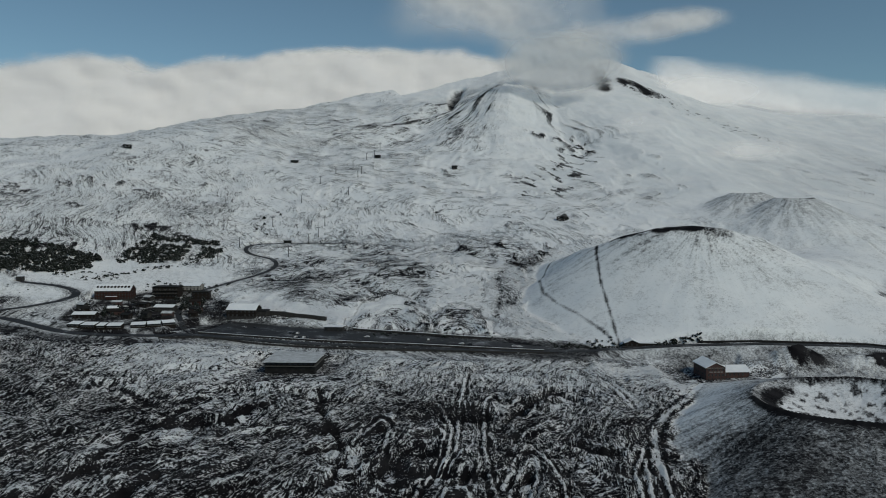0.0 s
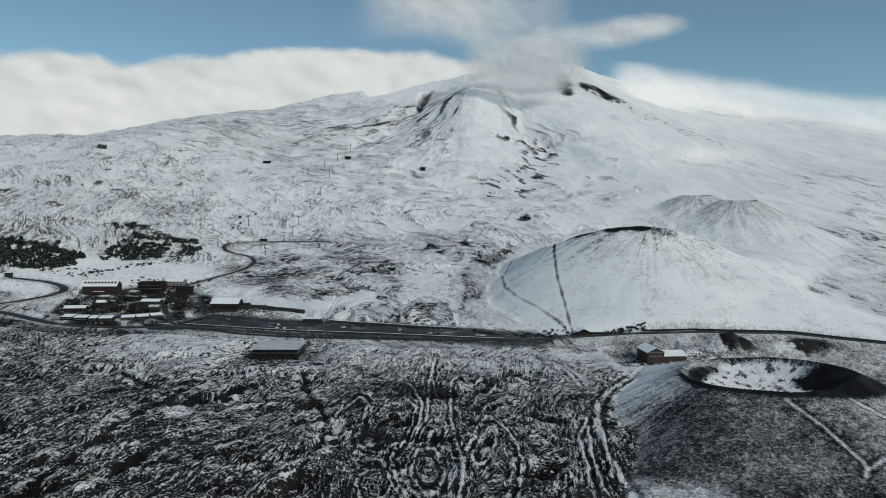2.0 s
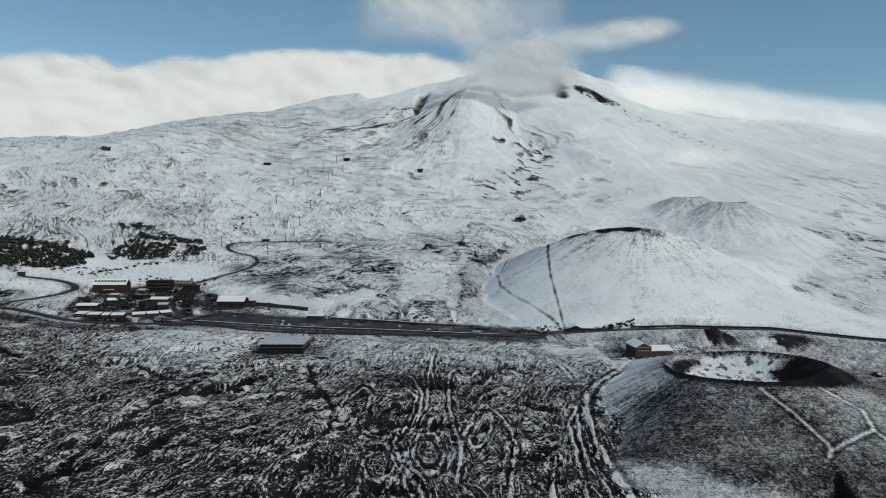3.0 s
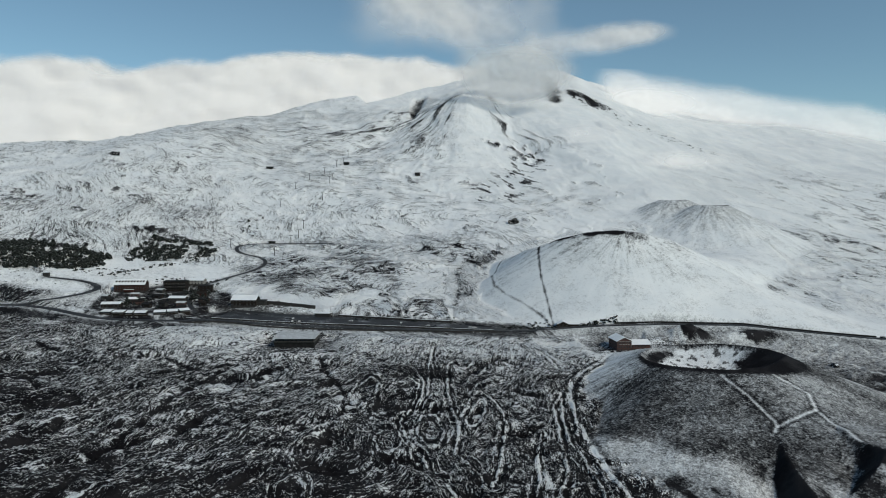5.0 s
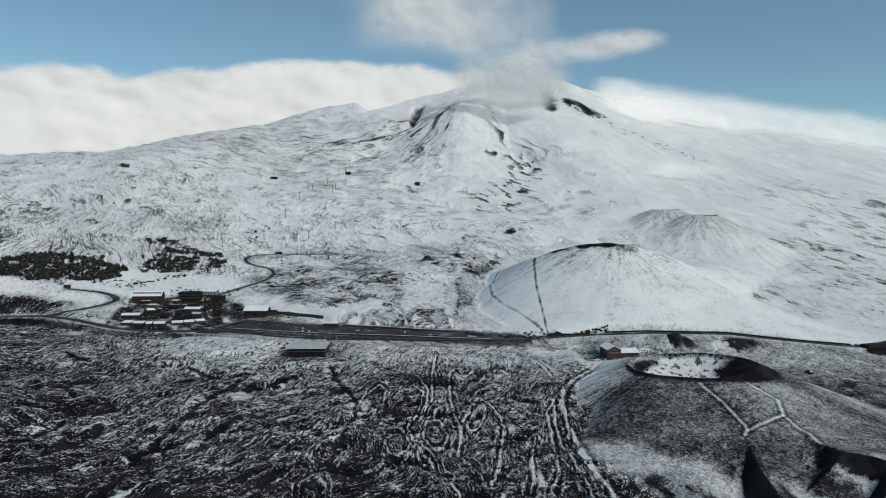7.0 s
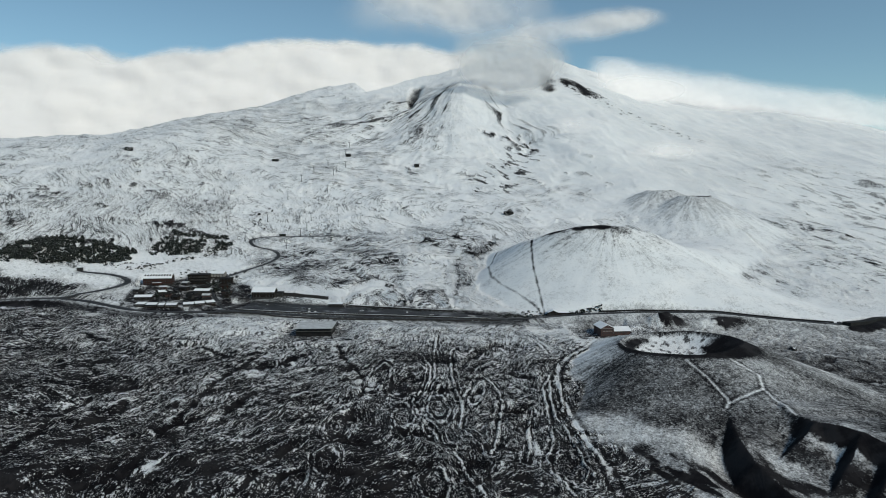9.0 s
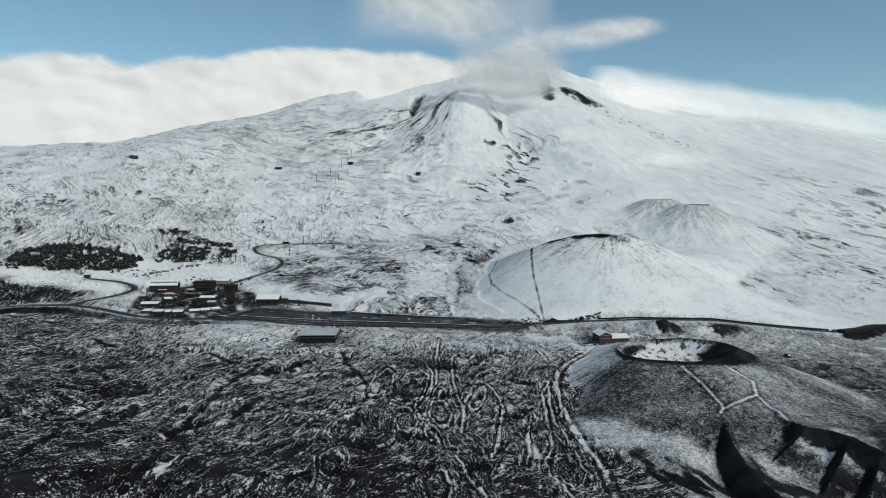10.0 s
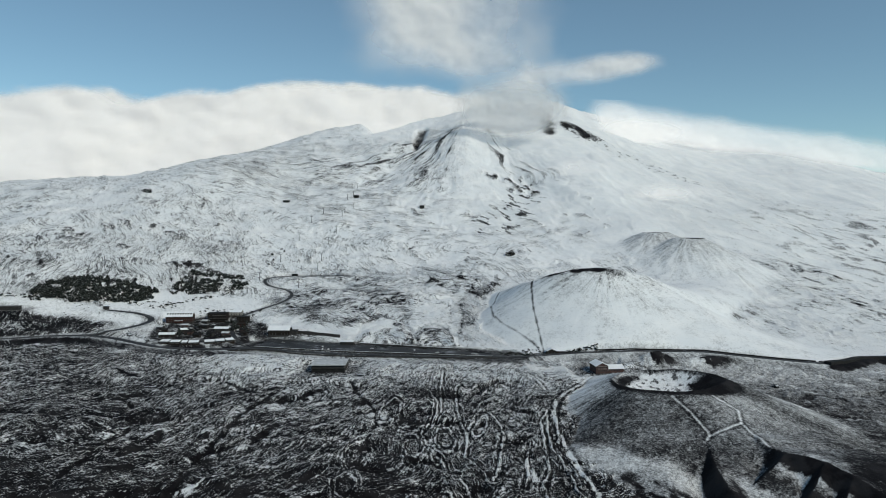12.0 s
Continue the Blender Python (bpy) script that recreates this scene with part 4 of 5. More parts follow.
def strip(name, line, left, right, lift, drop, mat, step=6.0, cuts=4):
    """A band laid over the ground along a line, from left to right metres of it, with sides that go down by drop."""
    pts = resample(line, step)
    n = len(pts)
    widths = [(left(i / (n - 1)), right(i / (n - 1))) for i in range(n)] if callable(left) else [(left, right)] * n
    xs, ys = [], []
    for i, p in enumerate(pts):
        d = (pts[min(i + 1, n - 1)] - pts[max(i - 1, 0)]).normalized()
        side = Vector((-d.y, d.x, 0))
        for k in range(cuts + 1):
            w = widths[i][0] + (widths[i][1] - widths[i][0]) * k / cuts
            xs.append(p.x - side.x * w)
            ys.append(p.y - side.y * w)
    zs = heights(xs, ys).reshape(n, cuts + 1)
    zs = zs * 0.3 + zs.mean(1, keepdims=True) * 0.7 + lift
    bm = bmesh.new()
    xs, ys = np.array(xs).reshape(n, -1), np.array(ys).reshape(n, -1)
    rows = []
    for i in range(n):
        row = [bm.verts.new((xs[i, 0], ys[i, 0], zs[i, 0] - drop))]
        row += [bm.verts.new((xs[i, k], ys[i, k], zs[i, k])) for k in range(cuts + 1)]
        row += [bm.verts.new((xs[i, -1], ys[i, -1], zs[i, -1] - drop))]
        rows.append(row)
    for a, b in zip(rows, rows[1:]):
        for k in range(len(a) - 1):
            bm.faces.new((a[k], a[k + 1], b[k + 1], b[k]))
    bm.faces.new(rows[0])
    bm.faces.new(rows[-1][::-1])
    me = bpy.data.meshes.new(name)
    bmesh.ops.recalc_face_normals(bm, faces=bm.faces)
    bm.to_mesh(me)
    bm.free()
    me.materials.append(mat)
    return new(name, me)


# ---------------------------------------------------------------- roads
for key, label in (("main", "wet dark asphalt mountain road between snowy verges"), ("loop", "dark asphalt road along the lava field"),
                   ("hill", "narrow dark service road winding up the snowy slope")):
    line, half = ROADS[key]
    tagged(strip("road", line, -half, half, 0.5, 1.6, ASPHALT), label, "road", kind="structure")
tagged(strip("pavement", PARKING, lambda t: -40 + 33 * t, lambda t: 17 - 13 * t, 0.55, 1.6, ASPHALT, 8.0, 8),
       "wide dark asphalt parking ground with thin trodden snow", "parking ground", kind="structure")


def low_wall(line, tall, thick, mat, label, cap=True, lift=0.0):
    """A masonry wall along a line, with snow lying on its top."""
    ob = strip("retaining_wall", line, -thick / 2, thick / 2, tall + lift, tall + 1.5, mat, 5.0, 1)
    tagged(ob, label, "wall", kind="structure")
    if cap:
        top = strip("snow_cap", line, -thick / 2 + 0.05, thick / 2 - 0.05, tall + lift + 0.16, 0.14, SNOW, 5.0, 1)
        top.parent = ob
    return ob


low_wall([(-205, 573), (-150, 563), (-100, 555), (-30, 549), (30, 543), (80, 541)], 1.1, 1.0, GREY_STONE, "dark stone wall between road and parking ground", lift=0.4)
low_wall([(-232, 557), (-190, 555), (-150, 545), (-100, 537.5), (-30, 532), (30, 529), (88, 535.5)], 1.0, 1.2, GREY_STONE, "long dark basalt retaining wall at the road's edge", False, 0.2)
low_wall([(-80, 609), (-40, 601), (0, 591), (41, 584)], 1.8, 1.6, GREY_STONE, "dark basalt wall with snow on its top", lift=0.2)
low_wall([(-165, 640), (-136, 634), (-107, 626)], 3.4, 3.0, GREY_STONE, "high dark retaining wall behind the parking ground", False)
low_wall([(205, 547), (249, 544.5), (300, 542.5), (335, 541), (372, 533), (417, 525), (462, 519)], 1.6, 0.9, BASALT, "dark roadside wall below the white cone", False)
low_wall([(468, 506), (505, 528), (540, 556), (575, 573), (640, 578)], 4.6, 9.0, BASALT, "dark road embankment of loose rock", False, -1.0)

# ---------------------------------------------------------------- buildings
def window_mesh(w, h, frame_mat):
    frame_bm = bmesh.new()
    t = 0.12
    for a in ((-w / 2, -0.10, 0, -w / 2 + t, 0.06, h), (w / 2 - t, -0.10, 0, w / 2, 0.06, h), (-w / 2 + t, -0.10, 0, w / 2 - t, 0.06, t),
              (-w / 2 + t, -0.10, h - t, w / 2 - t, 0.06, h), (-0.05, -0.08, t, 0.05, 0.04, h - t)):
        box(frame_bm, *a)
    me = bpy.data.meshes.new("window")
    frame_bm.to_mesh(me)
    frame_bm.free()
    me.materials.append(frame_mat)
    glass = bpy.data.meshes.new("pane")
    bm = boxed(-w / 2 + t, -0.04, t, w / 2 - t, 0.0, h - t)
    bm.to_mesh(glass)
    bm.free()
    glass.materials.append(GLASS)
    return me, glass


FRAMES = {}


def windows(house, places, w=1.2, h=1.5, mat=None):
    """Windows at places (x, y, z, turn) of the house's own space."""
    key = (w, h, (mat or CONCRETE).name)
    if key not in FRAMES:
        FRAMES[key] = window_mesh(w, h, mat or CONCRETE)
    me, glass = FRAMES[key]
    for x, y, z, turn in places:
        win = part_of("window", me, house, m=pose(x, y, z, 0, 0, turn))
        part_of("pane", glass, win)


def gable_roof(w, d, z, rise, over, thick, along_x=True):
    """A pitched slab roof, its ridge along x."""
    s = d / 2 + over
    eave = z - rise * over / (d / 2)
    outline = [(-s, eave), (0, z + rise), (s, eave), (s, eave + thick), (0, z + rise + thick * 1.25), (-s, eave + thick)]
    bm = prism(outline, -w / 2 - over, w / 2 + over)
    bmesh.ops.rotate(bm, verts=bm.verts, cent=(0, 0, 0), matrix=Matrix.Rotation(radians(90), 3, "Z"))
    return bm


def gabled_house(name, m, w, d, tall, rise, wall, label, floors=1, bays=4, side_bays=2, roof=None, sink=3.0, roof_label="snow-covered pitched roof", win=None, category="house"):
    """A house with a ridge along x: walls with gables, roof, windows on the south front and both ends, and a door."""
    house = thing(name, m, label, category)
    outline = [(-d / 2, -sink), (d / 2, -sink), (d / 2, tall), (0, tall + rise), (-d / 2, tall)]
    bm = prism(outline, -w / 2, w / 2)
    bmesh.ops.rotate(bm, verts=bm.verts, cent=(0, 0, 0), matrix=Matrix.Rotation(radians(90), 3, "Z"))
    part("wall", bm, wall, house)
    part("roof", gable_roof(w, d, tall, rise, 0.6, 0.35), roof or SNOW, house, roof_label)
    part("plinth", boxed(-w / 2 - 0.12, -d / 2 - 0.12, -sink, w / 2 + 0.12, d / 2 + 0.12, 0.5), GREY_STONE, house)
    storey = tall / floors
    spots = []
    for f in range(floors):
        z = f * storey + 0.9
        spots += [(-w / 2 + (i + 0.5) * w / bays, -d / 2 - 0.03, z, 0) for i in range(bays) if not (f == 0 and i == bays // 2)]
        for i in range(side_bays):
            y = -d / 2 + (i + 0.5) * d / side_bays
            spots += [(w / 2 + 0.03, y, z, 90), (-w / 2 - 0.03, y, z, -90)]
    windows(house, spots, mat=win)
    x = -w / 2 + (bays // 2 + 0.5) * w / bays
    part("door", boxed(x - 0.6, -d / 2 - 0.14, 0, x + 0.6, -d / 2 + 0.02, 2.1), DARK_TIMBER, house)
    return house


def on_ground(x, y, turn=0.0, lift=0.0):
    return pose(x, y, height(x, y) + lift, 0, 0, turn)


# the red mountain hotel with a row of dormers
hotel = gabled_house("hotel", on_ground(-323, 676, 2), 34, 15, 8.5, 5.0, RED_PLASTER, "long red plastered hotel with a snowy roof and dormers", 3, 12, 4, category="hotel")
for i in range(10):
    x = -15 + i * 3.33
    dormer = part("dormer", prism([(-0.8, 0), (0.8, 0), (0.8, 1.2), (0, 1.8), (-0.8, 1.2)], -3.8, 0.0), DARK_TIMBER, hotel, "dark timber dormer")
    dormer.matrix_basis = pose(x, -1.2, 11.0)
    part("dormer_pane", boxed(-0.5, -3.86, 0.2, 0.5, -3.78, 1.1), GLASS, dormer)
part("entrance_porch", boxed(-5, -10.5, 0, 5, -8.05, 2.9, bevel=0.1), RED_PLASTER, hotel)
part("porch_roof", boxed(-5.4, -10.9, 2.9, 5.4, -8.1, 3.2, bevel=0.1), SNOW, hotel, "snow-covered flat porch roof")


def flat_house(name, m, w, d, tall, wall, label, floors, bays, roof=None, over=0.7, category="house", sink=3.0):
    house = thing(name, m, label, category)
    part("wall", boxed(-w / 2, -d / 2, -sink, w / 2, d / 2, tall, bevel=0.08), wall, house)
    part("roof", boxed(-w / 2 - over, -d / 2 - over, tall, w / 2 + over, d / 2 + over, tall + 0.45, bevel=0.1), roof or SNOW, house)
    storey = tall / floors
    spots = []
    for f in range(floors):
        spots += [(-w / 2 + (i + 0.5) * w / bays, -d / 2 - 0.03, f * storey + 0.9, 0) for i in range(bays)]
        spots += [(w / 2 + 0.03, y, f * storey + 0.9, 90) for y in (-d / 4, d / 4)]
    windows(house, spots, mat=GREY_STONE)
    return house


lodge = flat_house("lodge", on_ground(-277, 690, 3), 25, 15, 10.5, DARK_TIMBER, "tall dark timber lodge with rows of windows", 3, 8, BASALT, category="lodge")
for f in (1, 2):
    part("balcony", boxed(-12.3, -9.0, 3.5 * f, 12.3, -7.52, 3.5 * f + 0.25), GREY_STONE, lodge)
    part("balcony_rail", boxed(-12.3, -9.0, 3.5 * f + 1.0, 12.3, -8.9, 3.5 * f + 1.12), PALE_PLASTER, lodge)
gabled_house("house", on_ground(-258, 708, -6), 19, 11, 5.0, 2.4, PALE_PLASTER, "pale plastered house with a snow-covered roof", 2, 5, 2)
flat_house("annexe", on_ground(-243, 690, 5), 16, 10, 6.0, DARK_TIMBER, "low dark timber annexe beside the lodge", 2, 4, BASALT)
gabled_house("restaurant", on_ground(-259, 640, -4), 18, 10, 4.4, 1.6, GREY_STONE, "low dark restaurant under a snow-covered roof", 1, 5, 2, category="restaurant")
gabled_house("house", on_ground(-318, 609, 3), 19, 9, 3.6, 1.6, DARK_TIMBER, "low dark timber house with a snowy roof", 1, 5, 2)
gabled_house("house", on_ground(-305, 634, 15), 9, 7, 3.0, 1.4, GREY_STONE, "small dark stone house with patchy snow", 1, 3, 1)
gabled_house("house", on_ground(-285, 652, -20), 11, 6, 3.0, 1.2, DARK_TIMBER, "small dark timber shelter with patchy snow", 1, 3, 1, BASALT, roof_label="dark roof")
gabled_house("house", on_ground(-240, 664, 12), 10, 8, 4.0, 1.6, RED_PLASTER, "small red plastered house beside the service road", 1, 3, 1, DARK_TIMBER, roof_label="dark timber roof")


rnd = random.Random(21)
for x, y, w, d in ((-337, 640, 8, 6), (-328, 628, 7, 5), (-296, 622, 10, 6), (-283, 612, 9, 5), (-268, 618, 8, 5), (-250, 622, 9, 6), (-310, 652, 8, 5), (-231, 640, 10, 7),
                   (-228, 625, 7, 5), (-264, 660, 12, 6), (-244, 605, 7, 5), (-290, 676, 8, 6)):
    gabled_house("hut", on_ground(x, y, rnd.uniform(-25, 25)), w, d, rnd.uniform(2.6, 3.8), rnd.uniform(0.9, 1.6), rnd.choice((DARK_TIMBER, GREY_STONE, PINK_PLASTER)),
                 "small dark hut crowded among the village houses", 1, 2, 1, rnd.choice((THIN_SNOW, DARK_TIMBER, BASALT)), roof_label="low pitched roof", category="hut")


def kiosk(x, y, turn, w):
    """A souvenir stall with a single slope of snow-covered roof and dark panels for the shade of its open front."""
    k = thing("souvenir_stall", on_ground(x, y, turn), "dark timber souvenir stall with a sloping snowy roof", "stall", "row of stalls along the road")
    part("wall", prism([(-3.6, -2.5), (3.6, -2.5), (3.6, 3.9), (-3.6, 2.7)], -w / 2, w / 2), DARK_TIMBER, k)
    part("roof", prism([(-4.1, 2.6), (3.8, 3.92), (3.8, 4.2), (-4.1, 2.88)], -w / 2 + 0.1, w / 2 - 0.1), SNOW, k, "sloping snow-covered roof")
    for ob in k.children:
        ob.matrix_basis = pose(0, 0, 0, 0, 0, 90)
    part("counter", boxed(-w / 2 + 0.4, -4.1, 0.9, w / 2 - 0.4, -3.62, 1.0), PALE_PLASTER, k)
    for i in range(3):
        sx = -w / 2 + (i + 0.5) * w / 3
        # dark panel on the wall in place of a shaded opening
        part("shutter", boxed(sx - w / 7, -3.72, 1.05, sx + w / 7, -3.6, 2.4), GLASS, k, "dark panel standing in for the shaded stall opening")


for x, y, turn, w in ((-311, 580, -8, 11), (-298.5, 578, -2, 12), (-287.5, 577, 2, 7), (-277, 578, 6, 12), (-260, 584, 16, 12), (-249, 589, 22, 11), (-239, 595, 30, 10.5)):
    kiosk(x, y, turn, w)

# the cable car's valley station
station = gabled_house("cable_car_station", on_ground(-184, 634, -4), 27, 17, 6.5, 4.0, DARK_TIMBER, "dark cable car station with a large snowy roof", 2, 7, 3, category="station")
part("loading_hall", boxed(13.5, -5.0, -2, 22, 6.0, 5.0, bevel=0.1), GREY_STONE, station)
part("hall_roof", boxed(13.5, -5.6, 5.0, 22.6, 6.6, 5.4, bevel=0.1), BASALT, station)
flat_house("service_building", on_ground(-96, 605, -7), 16, 9, 4.2, GREY_STONE, "small dark service building at the parking ground", 1, 4)

# the two-tier shed below the road
shed = thing("shed", pose(-106, 490, -10.2, 0, 0, -2), "broad dark two-tier shed with a flat wet-snow roof", "shed")
part("wall", boxed(-17.5, -16.5, -6, 17.5, 16.5, 3.6, bevel=0.1), BASALT, shed)
part("terrace", boxed(-18.4, -17.7, 3.6, 18.4, 17.7, 4.0, bevel=0.08), CONCRETE, shed, "stained concrete floor slab")
part("upper_wall", boxed(-16.8, -15.9, 4.0, 16.8, 15.9, 6.6, bevel=0.1), BASALT, shed)
part("roof", boxed(-18.8, -18, 6.6, 18.8, 18, 7.2, bevel=0.12), THIN_SNOW, shed, "flat roof under thin wet snow")
windows(shed, [(-15 + i * 3.75, -15.93, 4.5, 0) for i in range(9)], 2.4, 1.5, BASALT)

# the old red road-mender's house beside the crater
inn = thing("roadside_inn", pose(195, 498, -20.5, 0, 0, 3), "large faded red roadside inn with snowy roofs", "inn")
body = prism([(-7, -6), (7, -6), (7, 10.0), (0, 13.4), (-7, 10.0)], -10, 12)
part("wall", body, PINK_PLASTER, inn)
part("roof", prism([(-7.8, 9.55), (0, 13.35), (7.8, 9.55), (7.8, 9.95), (0, 13.85), (-7.8, 9.95)], -10.7, 12.7), SNOW, inn, "snow-covered pitched roof")
part("wing", prism([(7, -6), (27, -6), (27, 5.6), (7, 5.6)], -5, 10), PINK_PLASTER, inn, "lower wing of faded red plaster")
part("wing_roof", prism([(-8.4, 5.3), (0, 8.6), (8.4, 5.3), (8.4, 5.7), (0, 9.1), (-8.4, 5.7)], 7.1, 28), SNOW, inn, "snow-covered wing roof").matrix_basis = pose(0, 2.5, 0, 0, 0, 0) @ Matrix.Rotation(radians(90), 4, "Z") @ Matrix.Scale(-1, 4, (0, 1, 0))
part("cornice", boxed(-7.15, -10.15, 9.4, 7.15, -10.0, 9.7), PALE_PLASTER, inn)
for i, x0 in enumerate((-4.8, -1.6, 1.0, 3.4)):
    part("sign_bar", boxed(x0, -10.12, 6.3, x0 + (2.4, 1.9, 1.8, 1.6)[i], -10.0, 7.0), PALE_PLASTER, inn, "pale lettering band")
windows(inn, [(-5.2 + 2.6 * i, -10.03, z, 0) for z in (0.6, 3.6, 7.5) for i in range(5)], 1.1, 1.7)
windows(inn, [(-7.03, -7.5 + 3.6 * i, z, -90) for z in (0.6, 3.6, 7.0) for i in range(5)], 1.1, 1.7)
windows(inn, [(9.5 + 3.2 * i, -5.03, z, 0) for z in (-0.4, 2.8) for i in range(5)], 1.1, 1.6)
part("flagpole", boxed(6.6, -10.4, 4.0, 6.75, -10.25, 11.5), PALE_PLASTER, inn)

# the snack bar under the white cone
bar = gabled_house("snack_bar", on_ground(152, 552, 86, 0.3), 9, 11, 3.0, 2.4, DARK_TIMBER, "dark timber snack bar with a snowy gable roof", 1, 3, 3, category="snack bar")
part("long_wing", boxed(-3.5, -19, -3, 3.0, -5.5, 2.6, bevel=0.08), DARK_TIMBER, bar)
part("wing_roof", boxed(-3.9, -19.5, 2.6, 3.4, -5.5, 2.9, bevel=0.1), SNOW, bar)
part("terrace", boxed(-7.5, -12, -2.5, -4.6, 8, 0.5, bevel=0.05), GREY_STONE, bar)

# outlying buildings
barn = flat_house("barn", on_ground(-530, 651, 4), 26, 9, 4.6, GREY_STONE, "long dark stone barn standing alone in the snow", 1, 6, CONCRETE)
part("forecourt", boxed(-15, -8.2, -0.4, 17, -4.6, 0.3, bevel=0.05), CONCRETE, barn)
flat_house("lift_building", on_ground(-296, 1380, 10), 15, 7, 4.0, BASALT, "dark lift building high on the snow slope", 1, 4, BASALT)
gabled_house("hut", on_ground(23, 1379, 8), 10, 7, 3.4, 2.2, BASALT, "small dark mountain hut alone on the snow", 1, 3, 1, BASALT, roof_label="dark roof")
gabled_house("hut", on_ground(-136, 1438, -8), 11, 8, 3.6, 2.2, BASALT, "small dark hut at the top of a lift", 1, 3, 1, BASALT, roof_label="dark roof")
flat_house("hut", on_ground(-425, 690, 0), 6, 5, 4.6, GREY_STONE, "small square dark stone hut in the snow", 1, 1)
flat_house("hut", on_ground(-208, 921, 8), 10, 5, 3.2, BASALT, "low dark hut at the bend of the service road", 1, 3, BASALT)

# ---------------------------------------------------------------- trees
def tree_model(name, tall, wide, seed, label, group, category="tree"):
    """A mountain pine: tapered trunk with limbs, and a ragged crown of many small clumps."""
    rnd = random.Random(seed)
    tree = thing(name, pose(0, 0, 0), label, category, group)
    bm = bmesh.new()
    bmesh.ops.create_cone(bm, segments=6, radius1=0.03 * tall, radius2=0.006 * tall, depth=tall * 0.96 + 1, matrix=Matrix.Translation((0, 0, tall * 0.48 - 0.5)), cap_ends=True)
    for k in range(9):
        h, a = tall * (0.2 + 0.08 * k), k * 2.4 + rnd.random()
        reach = wide * (1 - 0.09 * k) * 0.8
        m = Matrix.Translation((0, 0, h)) @ Matrix.Rotation(a, 4, "Z") @ Matrix.Rotation(radians(72), 4, "Y") @ Matrix.Translation((0, 0, reach / 2))
        bmesh.ops.create_cone(bm, segments=4, radius1=0.05, radius2=0.015, depth=reach, matrix=m)
    part("trunk", bm, BARK, tree)
    bm = bmesh.new()
    for k in range(130):
        h = rnd.random() ** 0.8
        r = wide * (1.0 - h) ** 0.7 * rnd.uniform(0.25, 1.0) * rnd.choice((0.8, 1.0, 1.15))
        a = rnd.uniform(0, 2 * math.pi)
        c = Vector((r * math.cos(a), r * math.sin(a), tall * (0.14 + 0.86 * h)))
        size = wide * rnd.uniform(0.14, 0.34)
        m = Matrix.Translation(c) @ Euler((rnd.uniform(-0.6, 0.6), rnd.uniform(-0.6, 0.6), a)).to_matrix().to_4x4() @ Matrix.Diagonal((size, size * 0.8, size * 0.5, 1))
        made = bmesh.ops.create_icosphere(bm, subdivisions=1, radius=1.0, matrix=m) if k % 3 == 0 else bmesh.ops.create_cone(bm, segments=5, radius1=1.0, radius2=0.1, depth=1.2, matrix=m)
        for v in made["verts"]:
            v.co += Vector((rnd.uniform(-1, 1), rnd.uniform(-1, 1), rnd.uniform(-1, 1))) * size * 0.25
    part("crown", bm, NEEDLES, tree)
    return tree


def inside(x, y, poly):
    hit = False
    for (x0, y0), (x1, y1) in zip(poly, poly[1:] + poly[:1]):
        if (y0 > y) != (y1 > y) and x < x0 + (y - y0) * (x1 - x0) / (y1 - y0):
            hit = not hit
    return hit


def plant(models, spots, rnd):
    zs = heights([p[0] for p in spots], [p[1] for p in spots])
    for (x, y, size), z in zip(spots, zs):
        m = pose(x, y, z - 0.2, rnd.uniform(-4, 4), rnd.uniform(-4, 4), rnd.uniform(0, 360))
        t = copy_thing(rnd.choice(models), m)
        t.scale = (size * rnd.uniform(0.85, 1.2), size * rnd.uniform(0.85, 1.2), size)


rnd = random.Random(7)
pines = [tree_model("pine_tree", rnd.uniform(5, 6.5), rnd.uniform(3.0, 4.0), k, "dark green mountain pine in a snowy wood", "pine wood") for k in range(5)]
WOOD_WEST = [(-530, 690), (-520, 730), (-490, 772), (-440, 780), (-398, 782), (-386, 752), (-395, 728), (-440, 705), (-470, 690)]
WOOD_EAST = [(-368, 772), (-372, 812), (-362, 862), (-284, 872), (-266, 830), (-270, 812), (-335, 776)]
spots = []
while len(spots) < 145:
    x, y = rnd.uniform(-535, -384), rnd.uniform(686, 786)
    if inside(x, y, WOOD_WEST) and fbm(np.array([x]), np.array([y]), 30, 2, 71)[0] > -0.22:
        spots.append((x, y, rnd.uniform(0.75, 1.25)))
while len(spots) < 246:
    x, y = rnd.uniform(-376, -262), rnd.uniform(770, 874)
    if inside(x, y, WOOD_EAST) and not 838 < y - 0.1 * (x + 320) < 850 and fbm(np.array([x]), np.array([y]), 24, 2, 72)[0] > -0.22:
        spots.append((x, y, rnd.uniform(0.5, 0.95)))
spots += [(-389, 772, 1.4), (-386, 773, 1.1), (-391, 775, 1.2)]
spots += [(rnd.uniform(-268, -226), rnd.uniform(636, 686), rnd.uniform(0.7, 1.3)) for k in range(20)]
spots += [(rnd.uniform(-312, -285), rnd.uniform(612, 640), rnd.uniform(0.6, 1.1)) for k in range(8)]
spots += [(rnd.uniform(172, 192), rnd.uniform(547, 550), rnd.uniform(0.3, 0.5)) for k in range(8)]
spots += [(-255, 985, 0.7), (-262, 1010, 0.8), (-245, 1040, 0.6), (-258, 955, 0.6), (-240, 940, 0.5)]
plant(pines, spots, rnd)
for model, place in zip(pines, ((-455, 730), (-430, 745), (-470, 742), (-320, 800), (-335, 815))):
    model.matrix_basis = on_ground(*place)


